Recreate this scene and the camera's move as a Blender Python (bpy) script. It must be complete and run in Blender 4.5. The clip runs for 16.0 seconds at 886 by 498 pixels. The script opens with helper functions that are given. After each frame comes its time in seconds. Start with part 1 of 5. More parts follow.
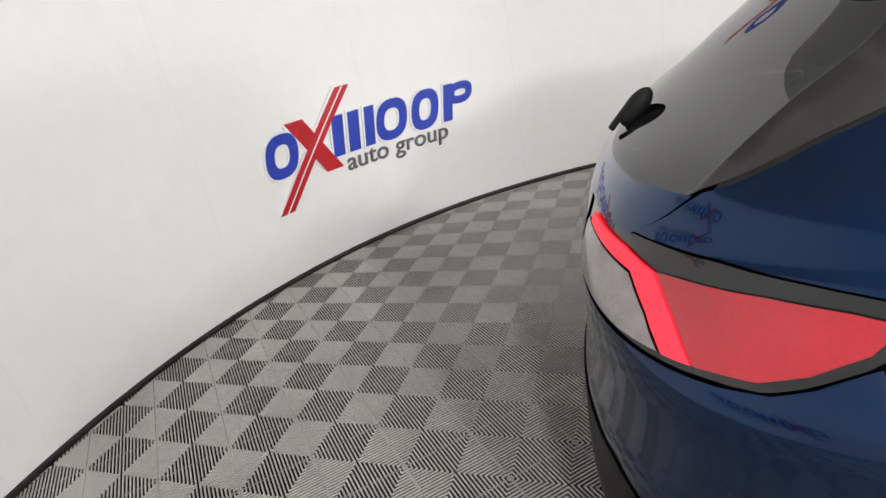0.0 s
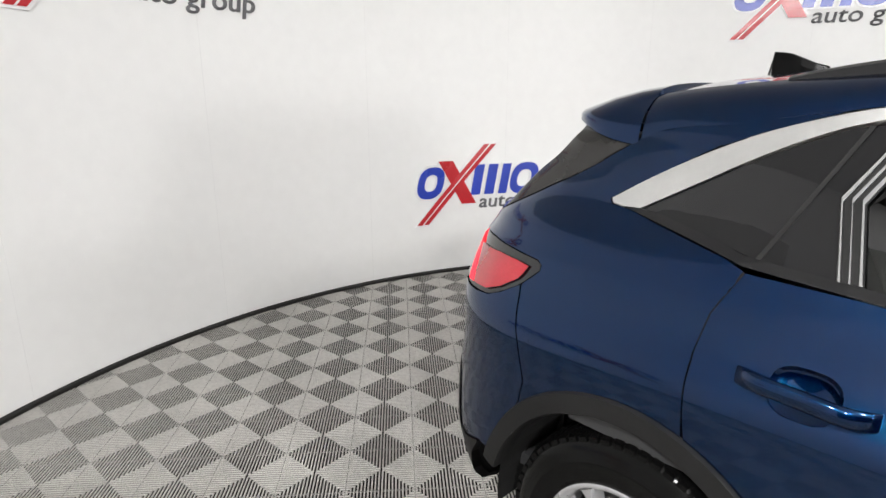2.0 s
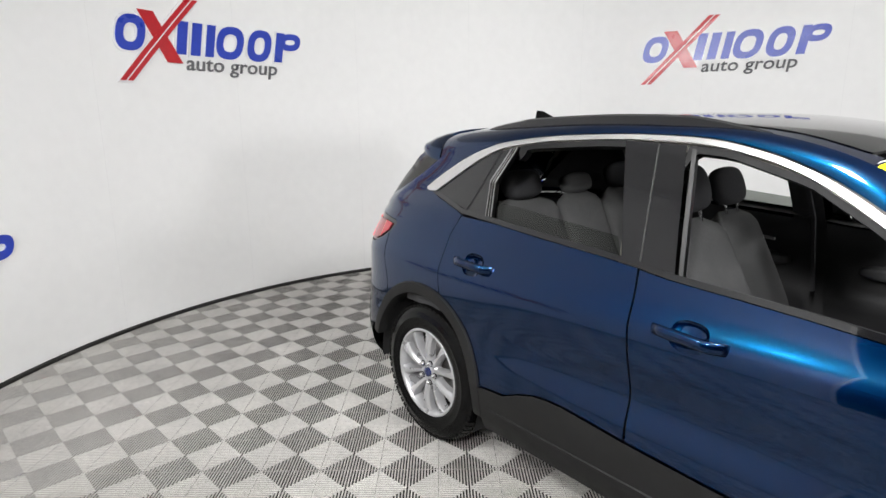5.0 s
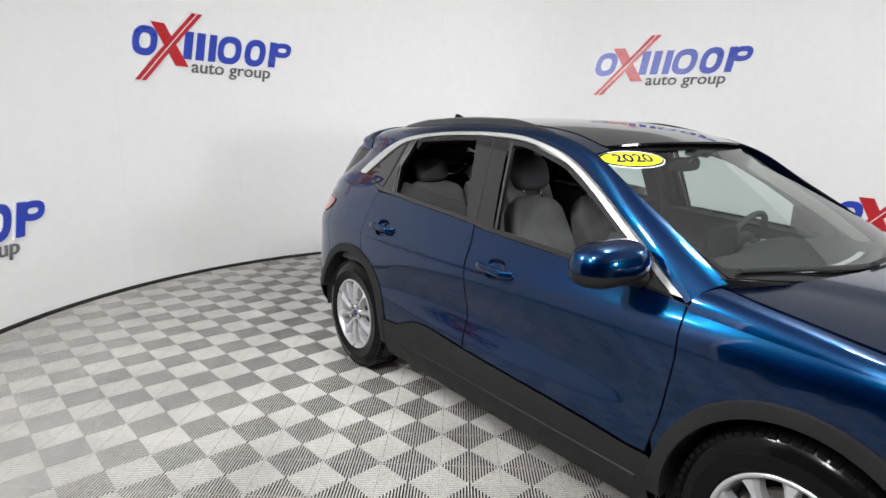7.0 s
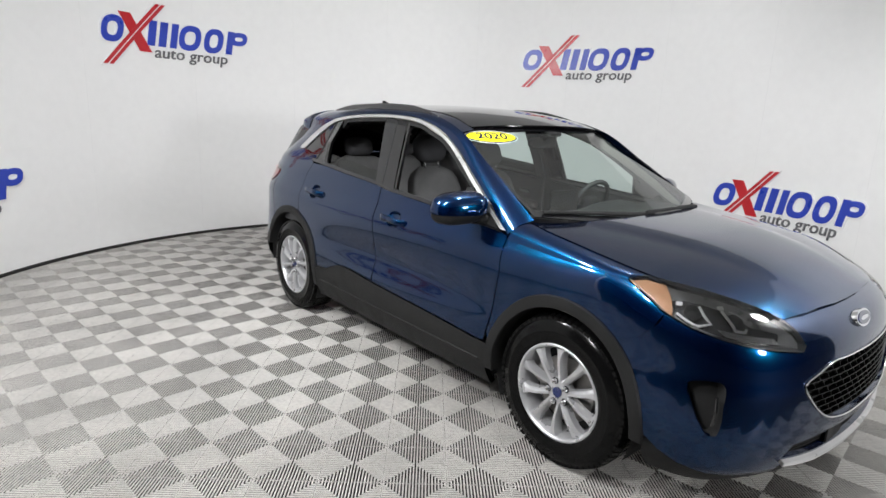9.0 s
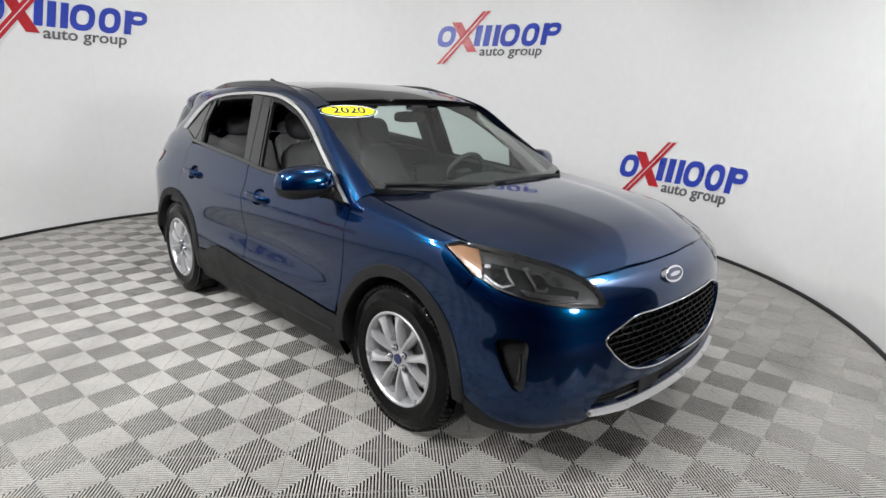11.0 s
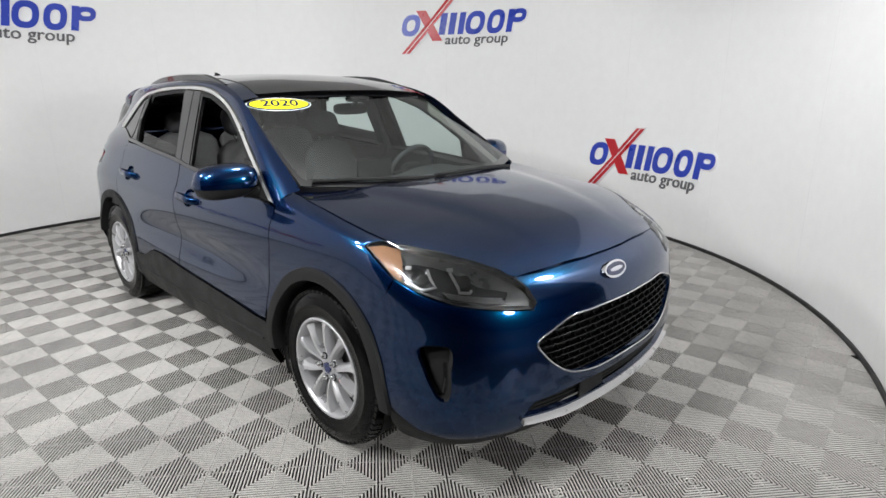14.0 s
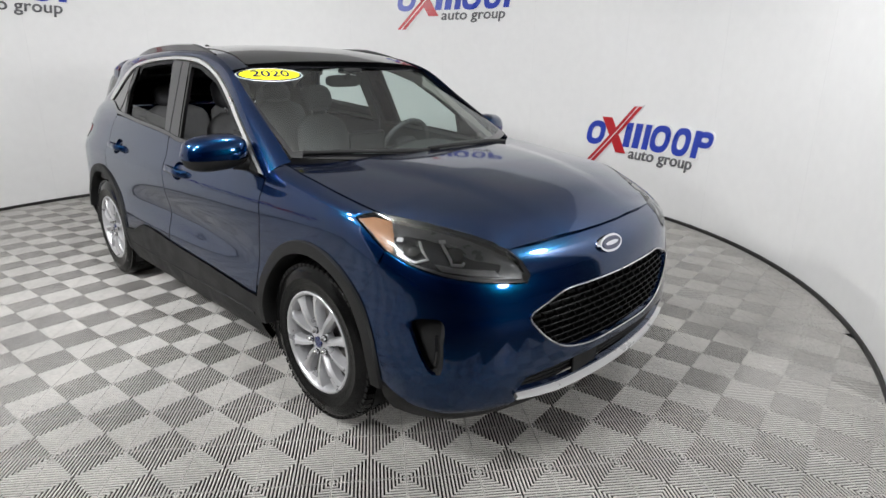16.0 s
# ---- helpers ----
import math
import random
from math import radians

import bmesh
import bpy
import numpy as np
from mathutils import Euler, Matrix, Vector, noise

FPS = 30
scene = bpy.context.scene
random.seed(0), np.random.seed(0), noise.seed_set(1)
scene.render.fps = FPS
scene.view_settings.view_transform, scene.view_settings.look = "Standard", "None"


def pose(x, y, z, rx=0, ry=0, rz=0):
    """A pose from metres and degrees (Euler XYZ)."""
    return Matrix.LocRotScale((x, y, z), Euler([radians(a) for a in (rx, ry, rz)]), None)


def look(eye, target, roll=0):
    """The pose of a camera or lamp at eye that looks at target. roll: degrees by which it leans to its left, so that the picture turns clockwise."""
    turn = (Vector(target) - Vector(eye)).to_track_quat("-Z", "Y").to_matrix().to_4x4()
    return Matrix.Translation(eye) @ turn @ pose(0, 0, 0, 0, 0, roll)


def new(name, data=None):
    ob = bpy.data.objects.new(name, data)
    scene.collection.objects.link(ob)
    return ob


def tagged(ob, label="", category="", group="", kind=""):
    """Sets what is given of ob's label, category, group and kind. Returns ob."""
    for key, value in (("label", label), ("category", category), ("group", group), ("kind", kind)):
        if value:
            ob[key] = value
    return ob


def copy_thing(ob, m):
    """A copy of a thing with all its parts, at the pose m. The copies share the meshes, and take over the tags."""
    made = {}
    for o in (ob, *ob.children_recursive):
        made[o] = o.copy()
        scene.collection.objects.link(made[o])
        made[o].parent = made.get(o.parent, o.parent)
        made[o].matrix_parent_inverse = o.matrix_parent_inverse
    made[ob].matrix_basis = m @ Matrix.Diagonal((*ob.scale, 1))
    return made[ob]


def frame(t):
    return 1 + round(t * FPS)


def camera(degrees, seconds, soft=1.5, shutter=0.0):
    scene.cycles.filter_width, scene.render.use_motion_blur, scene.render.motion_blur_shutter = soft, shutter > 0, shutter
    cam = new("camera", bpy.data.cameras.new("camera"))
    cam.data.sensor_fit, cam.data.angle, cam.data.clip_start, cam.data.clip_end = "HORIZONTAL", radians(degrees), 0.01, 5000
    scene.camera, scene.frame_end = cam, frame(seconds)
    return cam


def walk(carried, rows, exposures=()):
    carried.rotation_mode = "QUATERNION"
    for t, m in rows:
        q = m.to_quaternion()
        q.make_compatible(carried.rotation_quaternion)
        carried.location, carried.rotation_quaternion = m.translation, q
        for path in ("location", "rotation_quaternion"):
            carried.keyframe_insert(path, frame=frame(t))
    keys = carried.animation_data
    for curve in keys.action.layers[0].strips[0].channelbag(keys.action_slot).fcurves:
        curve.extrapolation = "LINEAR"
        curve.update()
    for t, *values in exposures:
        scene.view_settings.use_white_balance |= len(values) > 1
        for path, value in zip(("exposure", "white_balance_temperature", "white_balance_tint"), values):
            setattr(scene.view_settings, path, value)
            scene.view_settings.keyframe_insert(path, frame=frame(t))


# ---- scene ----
cam = camera(75.1, 16.0)
PATH = [
    (0, (-1.938, -1.604, 1.537), (-2.811, 0.017, 0.756), -10.9),
    (0.5, (-1.722, -1.783, 1.527), (-2.808, -0.256, 0.829), -9.5),
    (1, (-1.437, -1.943, 1.523), (-2.661, -0.486, 0.908), -6.1),
    (1.5, (-1.095, -2.015, 1.511), (-2.399, -0.605, 0.951), -2.6),
    (2, (-0.763, -2.098, 1.552), (-2.178, -0.782, 1.037), -0.1),
    (2.5, (-0.485, -2.272, 1.561), (-1.944, -0.993, 1.076), 2.3),
    (3, (-0.245, -2.335, 1.602), (-1.737, -1.095, 1.116), 3.1),
    (3.5, (0.064, -2.331, 1.586), (-1.441, -1.091, 1.143), 2.3),
    (4, (0.358, -2.394, 1.611), (-1.157, -1.156, 1.197), 1.6),
    (4.5, (0.617, -2.528, 1.604), (-0.917, -1.309, 1.203), 0.0),
    (5, (0.86, -2.592, 1.617), (-0.664, -1.369, 1.19), -0.6),
    (5.2, (0.982, -2.559, 1.603), (-0.544, -1.341, 1.17), -0.3),
    (7.3, (2.099, -2.672, 1.588), (0.528, -1.5, 1.19), 1.2),
    (7.5, (2.223, -2.668, 1.585), (0.646, -1.497, 1.209), 0.9),
    (8, (2.444, -2.741, 1.592), (0.877, -1.56, 1.206), -0.2),
    (8.5, (2.676, -2.859, 1.564), (1.147, -1.638, 1.148), 0.5),
    (9, (2.836, -2.921, 1.583), (1.351, -1.661, 1.13), 2.4),
    (9.5, (2.99, -2.873, 1.588), (1.554, -1.562, 1.118), 3.9),
    (10, (3.184, -2.792, 1.569), (1.782, -1.45, 1.085), 2.5),
    (10.2, (3.235, -2.735, 1.547), (1.838, -1.388, 1.064), 1.6),
    (12.5, (3.299, -2.239, 1.599), (1.92, -0.896, 1.057), 1.2),
    (13, (3.337, -2.203, 1.586), (1.953, -0.865, 1.044), 0.3),
    (13.5, (3.336, -2.203, 1.572), (1.964, -0.85, 1.036), 0.2),
    (14, (3.331, -2.201, 1.549), (1.97, -0.837, 1.014), -0.1),
    (14.5, (3.328, -2.197, 1.534), (1.975, -0.822, 1.006), -0.1),
    (15, (3.333, -2.185, 1.519), (1.985, -0.807, 0.984), 0.1),
    (15.5, (3.324, -2.176, 1.505), (1.978, -0.808, 0.941), 0.1),
    (16, (3.32, -2.17, 1.502), (1.98, -0.809, 0.907), 0.3),
]
walk(cam, [(t, look(eye, target, roll)) for t, eye, target, roll in PATH],
     exposures=[(0, 0.12, 6600, 10), (0.7, 0.16, 6550, 10), (2.5, 0.15, 6500, 10), (5, 0.07, 6400, 10), (8, 0.02, 6320, 10), (10, -0.08, 6320, 10), (16, -0.09, 6320, 10)])


# ---- light ----
CX, CY, RAD, HIGH = -0.683, 0.049, 3.957, 3.17      # the round backdrop: centre, radius, height


def nodes_of(name):
    m = bpy.data.materials.new(name)
    m.use_nodes = True
    t = m.node_tree
    return m, t, t.nodes["Principled BSDF"]


world = bpy.data.worlds.new("hall_dimness")
world.use_nodes = True
world.node_tree.nodes["Background"].inputs[0].default_value = (0.9, 0.95, 1.0, 1)
world.node_tree.nodes["Background"].inputs[1].default_value = 0.05
scene.world = world
LAMPS = [      # place on the ceiling, watts, and the point each lamp is turned to
    (-0.75, -3.4, 74, (0.3, -0.9, 0.5)), (2.8, 1.42, 42, (2.7, 0.2, 0.0)), (1.4, -4.3, 125, (-3.4, 0.6, 1.9)), (1.2, -0.8, 66, (-1.6, 3.0, 1.6)),
    (1.4, -2.9, 48, (2.6, -0.1, 0.0)), (8.2, -0.3, 165, (-1.0, -0.1, 0.9))]
# the hall lamp is an added, unseen fill: large, set low on a long stem
LAMP_POSES = [look((lx, ly, HIGH - (0.95 if lx > 8 else 0.05) - 0.19 * math.hypot(aim[0] - lx, aim[1] - ly) / math.dist(aim, (lx, ly, HIGH))), aim) for lx, ly, watts, aim in LAMPS]
for (lx, ly, watts, aim), place in zip(LAMPS, LAMP_POSES):
    lamp = new("panel_lamp", bpy.data.lights.new("panel_lamp", "AREA"))
    lamp.data.shape, lamp.data.size = "DISK", 0.90 if lx > 8 else 0.34
    lamp.data.energy, lamp.data.color = watts, (1.0, 0.99, 0.98)
    lamp.matrix_world = place @ Matrix.Translation((0, 0, -0.02))

# ---- materials ----


def link(t, a, b):
    t.links.new(a, b)


def node(t, kind, **kw):
    n = t.nodes.new(kind)
    for k, v in kw.items():
        n.inputs[k.replace("_", " ")].default_value = v
    return n


def surface(name, color, rough=0.5, metal=0.0, vary=0.12, scale=6.0, bump=0.0, bump_scale=120.0, coat=0.0, spec=0.5, wear=0.15, fine=0.0):
    """A procedural surface: colour mottled at two scales, uneven gloss, fine relief."""
    m, t, p = nodes_of(name)
    tc = node(t, "ShaderNodeTexCoord")
    big = node(t, "ShaderNodeTexNoise", Scale=scale, Detail=6.0)
    small = node(t, "ShaderNodeTexNoise", Scale=scale * 14, Detail=3.0)
    link(t, tc.outputs["Object"], big.inputs["Vector"])
    link(t, tc.outputs["Object"], small.inputs["Vector"])
    add = node(t, "ShaderNodeMath")
    add.operation = "ADD"
    link(t, big.outputs["Fac"], add.inputs[0])
    link(t, small.outputs["Fac"], add.inputs[1])
    ramp = node(t, "ShaderNodeMapRange", From_Min=0.6, From_Max=1.4, To_Min=1 - vary, To_Max=1 + vary)
    link(t, add.outputs[0], ramp.inputs["Value"])
    hue = node(t, "ShaderNodeHueSaturation", Color=(*color, 1))
    link(t, ramp.outputs[0], hue.inputs["Value"])
    link(t, hue.outputs[0], p.inputs["Base Color"])
    gloss = node(t, "ShaderNodeMapRange", From_Min=0.3, From_Max=0.7, To_Min=max(0.0, rough * (1 - wear)), To_Max=min(1.0, rough * (1 + wear)))
    link(t, big.outputs["Fac"], gloss.inputs["Value"])
    link(t, gloss.outputs[0], p.inputs["Roughness"])
    p.inputs["Metallic"].default_value, p.inputs["Coat Weight"].default_value = metal, coat
    p.inputs["Coat Roughness"].default_value, p.inputs["Specular IOR Level"].default_value = 0.03, spec
    if bump:
        rel = node(t, "ShaderNodeTexNoise", Scale=bump_scale, Detail=4.0)
        link(t, tc.outputs["Object"], rel.inputs["Vector"])
        b = node(t, "ShaderNodeBump", Strength=bump, Distance=0.002)
        link(t, rel.outputs["Fac"], b.inputs["Height"])
        link(t, b.outputs[0], p.inputs["Normal"])
    return m


def thin_glass(name, tint, ior=1.5):
    """A thin pane: tinted see-through with a Fresnel gloss."""
    m, t, p = nodes_of(name)
    tr = node(t, "ShaderNodeBsdfTransparent", Color=(*tint, 1))
    gl = node(t, "ShaderNodeBsdfGlossy", Roughness=0.02)
    fr = node(t, "ShaderNodeFresnel", IOR=ior)
    mix = node(t, "ShaderNodeMixShader")
    link(t, fr.outputs[0], mix.inputs[0])
    link(t, tr.outputs[0], mix.inputs[1])
    link(t, gl.outputs[0], mix.inputs[2])
    link(t, mix.outputs[0], t.nodes["Material Output"].inputs["Surface"])
    return m


def glow(name, color, strength):
    m, t, p = nodes_of(name)
    p.inputs["Base Color"].default_value = (*color, 1)
    p.inputs["Emission Color"].default_value = (*color, 1)
    p.inputs["Emission Strength"].default_value = strength
    return m


WHITE = surface("white_wall", (0.84, 0.84, 0.83), 0.55, vary=0.025, scale=0.8, bump=0.08, bump_scale=60)
JOINT = surface("joint_filler", (0.77, 0.77, 0.76), 0.6, vary=0.10, scale=2.5)
CEIL = surface("ceiling_grey", (0.62, 0.62, 0.60), 0.8, vary=0.04, scale=1.0)
BLACK_TRIM = surface("black_rubber", (0.015, 0.014, 0.013), 0.5, vary=0.3, scale=8)
SUBFLOOR = surface("dark_concrete", (0.014, 0.013, 0.012), 0.9, vary=0.4, scale=3)
HALL = surface("hall_paint", (0.07, 0.07, 0.072), 0.7, vary=0.08, scale=1.5)
BLUE_SIGN = surface("blue_acrylic", (0.02, 0.05, 0.42), 0.3, vary=0.1, scale=3)
RED_SIGN = surface("red_acrylic", (0.48, 0.012, 0.02), 0.3, vary=0.12, scale=3)
WHITE_SIGN = surface("white_acrylic", (0.82, 0.82, 0.82), 0.3, vary=0.03, scale=3)
GREY_SIGN = surface("grey_acrylic", (0.13, 0.13, 0.135), 0.35, vary=0.1, scale=3)


def tile_material():
    m, t, p = nodes_of("grey_ribbed_plastic")
    info = node(t, "ShaderNodeObjectInfo")
    geo = node(t, "ShaderNodeNewGeometry")
    dirt = node(t, "ShaderNodeTexNoise", Scale=1.1, Detail=7.0, Roughness=0.65)
    grain = node(t, "ShaderNodeTexNoise", Scale=45.0, Detail=4.0)
    link(t, geo.outputs["Position"], dirt.inputs["Vector"])
    link(t, geo.outputs["Position"], grain.inputs["Vector"])
    a = node(t, "ShaderNodeMapRange", From_Min=0.3, From_Max=0.7, To_Min=0.80, To_Max=1.12)
    link(t, dirt.outputs["Fac"], a.inputs["Value"])
    b = node(t, "ShaderNodeMapRange", From_Min=0.3, From_Max=0.7, To_Min=0.86, To_Max=1.12)
    link(t, grain.outputs["Fac"], b.inputs["Value"])
    c = node(t, "ShaderNodeMapRange", To_Min=0.94, To_Max=1.05)
    link(t, info.outputs["Random"], c.inputs["Value"])
    ab = node(t, "ShaderNodeMath")
    ab.operation = "MULTIPLY"
    link(t, a.outputs[0], ab.inputs[0])
    link(t, b.outputs[0], ab.inputs[1])
    abc = node(t, "ShaderNodeMath")
    abc.operation = "MULTIPLY"
    link(t, ab.outputs[0], abc.inputs[0])
    link(t, c.outputs[0], abc.inputs[1])
    hue = node(t, "ShaderNodeHueSaturation", Color=(0.475, 0.460, 0.432, 1))
    link(t, abc.outputs[0], hue.inputs["Value"])
    link(t, hue.outputs[0], p.inputs["Base Color"])
    p.inputs["Roughness"].default_value = 0.42
    return m


TILE = tile_material()
# shade between the ribs put into colour: lower groove walls and bar slots
GAP_SHADE = surface("groove_shade", (0.018, 0.017, 0.015), 0.9, vary=0.4, scale=4)

# ---- building helpers ----


def empty(name, **tags):
    return tagged(new(name), **tags)


def part(name, bm, material, parent=None, label="", smooth=False):
    """Link a bmesh as one mesh object under a thing or a part."""
    me = bpy.data.meshes.new(name)
    bm.to_mesh(me)
    bm.free()
    me.materials.append(material)
    if smooth:
        me.shade_smooth()
    ob = new(name, me)
    ob.parent = parent
    if parent is not None:
        ob.matrix_parent_inverse = Matrix()
    if label:
        ob["label"] = label
    return ob


def quads(bm, grid, loop_u=False, loop_v=False, flip=False):
    """Faces over a grid of points, rows by columns."""
    rows = [[bm.verts.new(p) for p in r] for r in grid]
    nu, nv = len(rows), len(rows[0])
    for i in range(nu if loop_u else nu - 1):
        for j in range(nv if loop_v else nv - 1):
            f = [rows[i][j], rows[i][(j + 1) % nv], rows[(i + 1) % nu][(j + 1) % nv], rows[(i + 1) % nu][j]]
            if len({tuple(v.co) for v in f}) < 3:
                continue
            bm.faces.new(f[::-1] if flip else f)
    return rows


def box(bm, x0, x1, y0, y1, z0, z1, bevel=0.0, m=None, seg=2):
    v = [bm.verts.new((x, y, z)) for x in (x0, x1) for y in (y0, y1) for z in (z0, z1)]
    fs = [bm.faces.new([v[i] for i in q]) for q in ((0, 1, 3, 2), (4, 6, 7, 5), (0, 4, 5, 1), (2, 3, 7, 6), (0, 2, 6, 4), (1, 5, 7, 3))]
    es = list({e for f in fs for e in f.edges})
    if m is not None:
        bmesh.ops.transform(bm, matrix=m, verts=v)
    if bevel:
        bmesh.ops.bevel(bm, geom=es, offset=bevel, segments=seg, affect="EDGES", profile=0.5)
    return bm


def tube(bm, path, r, n=8, cap=True):
    """A round bar along points; r a radius or one for each point."""
    pts = [Vector(p) for p in path]
    rr = r if isinstance(r, (list, tuple)) else [r] * len(pts)
    grid = []
    side = None
    for i, p in enumerate(pts):
        d = (pts[min(i + 1, len(pts) - 1)] - pts[max(i - 1, 0)]).normalized()
        if side is None:
            side = d.orthogonal().normalized()
        side = (side - d * side.dot(d)).normalized()
        up = d.cross(side)
        grid.append([p + (side * math.cos(a) + up * math.sin(a)) * rr[i] for a in [2 * math.pi * k / n for k in range(n)]])
    rows = quads(bm, grid, loop_v=True)
    if cap:
        bm.faces.new(rows[0][::-1])
        bm.faces.new(rows[-1])
    return bm


def spline(pts, n):
    """n+1 points on a smooth curve through the given ones."""
    P = [np.array(p, float) for p in pts]
    d = [0.0]
    for a, b in zip(P, P[1:]):
        d.append(d[-1] + np.linalg.norm(b - a))
    T = []
    for i in range(len(P)):
        if i == 0:
            T.append((P[1] - P[0]) / (d[1] - d[0]))
        elif i == len(P) - 1:
            T.append((P[-1] - P[-2]) / (d[-1] - d[-2]))
        else:
            h0, h1 = d[i] - d[i - 1], d[i + 1] - d[i]
            T.append(((P[i] - P[i - 1]) / h0 * h1 + (P[i + 1] - P[i]) / h1 * h0) / (h0 + h1))
    out = []
    for k in range(n + 1):
        s = d[-1] * k / n
        i = min(max(int(np.searchsorted(d, s)) - 1, 0), len(P) - 2)
        h = d[i + 1] - d[i]
        u = (s - d[i]) / h
        out.append(tuple((2 * u**3 - 3 * u**2 + 1) * P[i] + (u**3 - 2 * u**2 + u) * h * T[i] + (-2 * u**3 + 3 * u**2) * P[i + 1] + (u**3 - u**2) * h * T[i + 1]))
    return out


def curve1(xs, ys):
    """A smooth function through the given values."""
    xs, ys = np.array(xs, float), np.array(ys, float)
    sl = np.diff(ys) / np.diff(xs)
    t = np.concatenate([[sl[0]], [0 if a * b <= 0 else 2 * a * b / (a + b) for a, b in zip(sl, sl[1:])], [sl[-1]]])

    def f(x):
        x = min(max(x, xs[0]), xs[-1])
        i = min(max(int(np.searchsorted(xs, x)) - 1, 0), len(xs) - 2)
        h = xs[i + 1] - xs[i]
        u = (x - xs[i]) / h
        return float((2 * u**3 - 3 * u**2 + 1) * ys[i] + (u**3 - 2 * u**2 + u) * h * t[i] + (-2 * u**3 + 3 * u**2) * ys[i + 1] + (u**3 - u**2) * h * t[i + 1])
    return f


# ---- the booth ----
def on_wall(angle, z, out=0.0):
    a = radians(angle)
    return (CX + (RAD - out) * math.cos(a), CY + (RAD - out) * math.sin(a), z)


A0, A1 = 14.0, 275.0
bm = bmesh.new()
cols = [A0 + (A1 - A0) * k / 180 for k in range(181)]
ring = [[on_wall(a, 0.0), on_wall(a, HIGH), on_wall(a, HIGH, -0.1), on_wall(a, 0.0, -0.1)] for a in cols]
rows = quads(bm, ring, loop_v=True, flip=True)
bm.faces.new(rows[0])
bm.faces.new(rows[-1][::-1])
wall = part("wall_backdrop", bm, WHITE, smooth=False)
for f in wall.data.polygons:
    f.use_smooth = True
wall.data.set_sharp_from_angle(angle=radians(40))
tagged(wall, "curved white painted showroom backdrop wall with faint panel joints", "wall", kind="structure")

bm = bmesh.new()
ring = [[on_wall(a, 0.0, 0.003), on_wall(a, 0.0, 0.016), on_wall(a, 0.026, 0.016), on_wall(a, 0.031, 0.010), on_wall(a, 0.031, 0.003)] for a in cols]
quads(bm, ring, flip=True)
tagged(part("baseboard", bm, BLACK_TRIM, smooth=True), "thin black rubber skirting along the curved white wall", "baseboard", kind="structure")

for k in range(15):      # upright joints between the wall panels
    a = 263.7 - 18.5 * k
    if A0 + 1 < a < A1 - 1:
        bm = bmesh.new()
        quads(bm, [[on_wall(a - .026, z, -.002), on_wall(a - .018, z, .0007), on_wall(a + .018, z, .0007), on_wall(a + .026, z, -.002)] for z in (.032, .8, 1.6, 2.4, HIGH)], flip=True)
        part("joint", bm, JOINT, wall)

bm = bmesh.new()
box(bm, -8.5, 9.0, -8.5, 7.5, HIGH, HIGH + 0.12)
tagged(part("ceiling", bm, CEIL), "flat pale grey painted ceiling", "ceiling", kind="structure")
bm = bmesh.new()
box(bm, -8.5, 9.0, -8.5, 7.5, -0.12, -0.034)
tagged(part("floor", bm, SUBFLOOR), "dark bare concrete slab under ribbed tiles", "floor", kind="structure")
for i, (x0, x1, y0, y1) in enumerate(((-8.6, -8.5, -8.5, 7.5), (9.0, 9.1, -8.5, 7.5), (-8.5, 9.0, -8.6, -8.5), (-8.5, 9.0, 7.5, 7.6))):
    bm = bmesh.new()
    box(bm, x0, x1, y0, y1, -0.12, HIGH)
    tagged(part(("wall_west", "wall_east", "wall_south", "wall_north")[i], bm, HALL), "plain dim grey wall of the hall", "wall", kind="structure")

DIFFUSER = glow("lit_diffuser", (1.0, 0.98, 0.95), 14.0)
for place in LAMP_POSES:
    th = empty("ceiling_light", label="round white ceiling lamp turned towards the wall", category="ceiling light", group="ceiling lights")
    th.matrix_basis = place
    wide = 2.6 if place.translation.x > 8 else 1.0
    bm = bmesh.new()
    prof = [(0.02, 0.03), (0.19, 0.03), (0.205, 0.018), (0.205, -0.006), (0.195, -0.010), (0.186, -0.006), (0.178, 0.004)]
    quads(bm, [[(r * wide * math.cos(a), r * wide * math.sin(a), z) for r, z in prof] for a in [2 * math.pi * k / 32 for k in range(32)]], loop_u=True)
    part("frame", bm, WHITE_SIGN, th)
    bm = bmesh.new()
    bmesh.ops.create_circle(bm, cap_ends=True, segments=32, radius=0.178 * wide, matrix=pose(0, 0, 0.002))
    part("diffuser", bm, DIFFUSER, th, "glowing white diffuser")
    bm = bmesh.new()
    top = place.inverted() @ Vector((place.translation.x, place.translation.y, HIGH))
    tube(bm, [(0, 0, 0.028), top], 0.018, 10)
    part("stem", bm, WHITE_SIGN, th)


SIGN_SIZE = 1.047


# raised signs on the wall: plain rings and bars in the sign's colours
def bent(bm, a0, z0, depth, back):
    """Lay a flat shape (x along the wall, y up) on the curved wall as a plate."""
    bmesh.ops.subdivide_edges(bm, edges=[e for e in bm.edges if e.calc_length() > 0.12], cuts=2, use_grid_fill=True)
    fs = list(bm.faces)
    ext = bmesh.ops.extrude_face_region(bm, geom=fs)
    top = {v for v in ext["geom"] if isinstance(v, bmesh.types.BMVert)}
    for v in bm.verts:
        x, y = v.co.x * SIGN_SIZE, v.co.y * SIGN_SIZE
        v.co = Vector(on_wall(a0 - math.degrees(x / RAD), z0 + y, back + (depth if v in top else 0.0)))
    bmesh.ops.recalc_face_normals(bm, faces=bm.faces)
    return bm


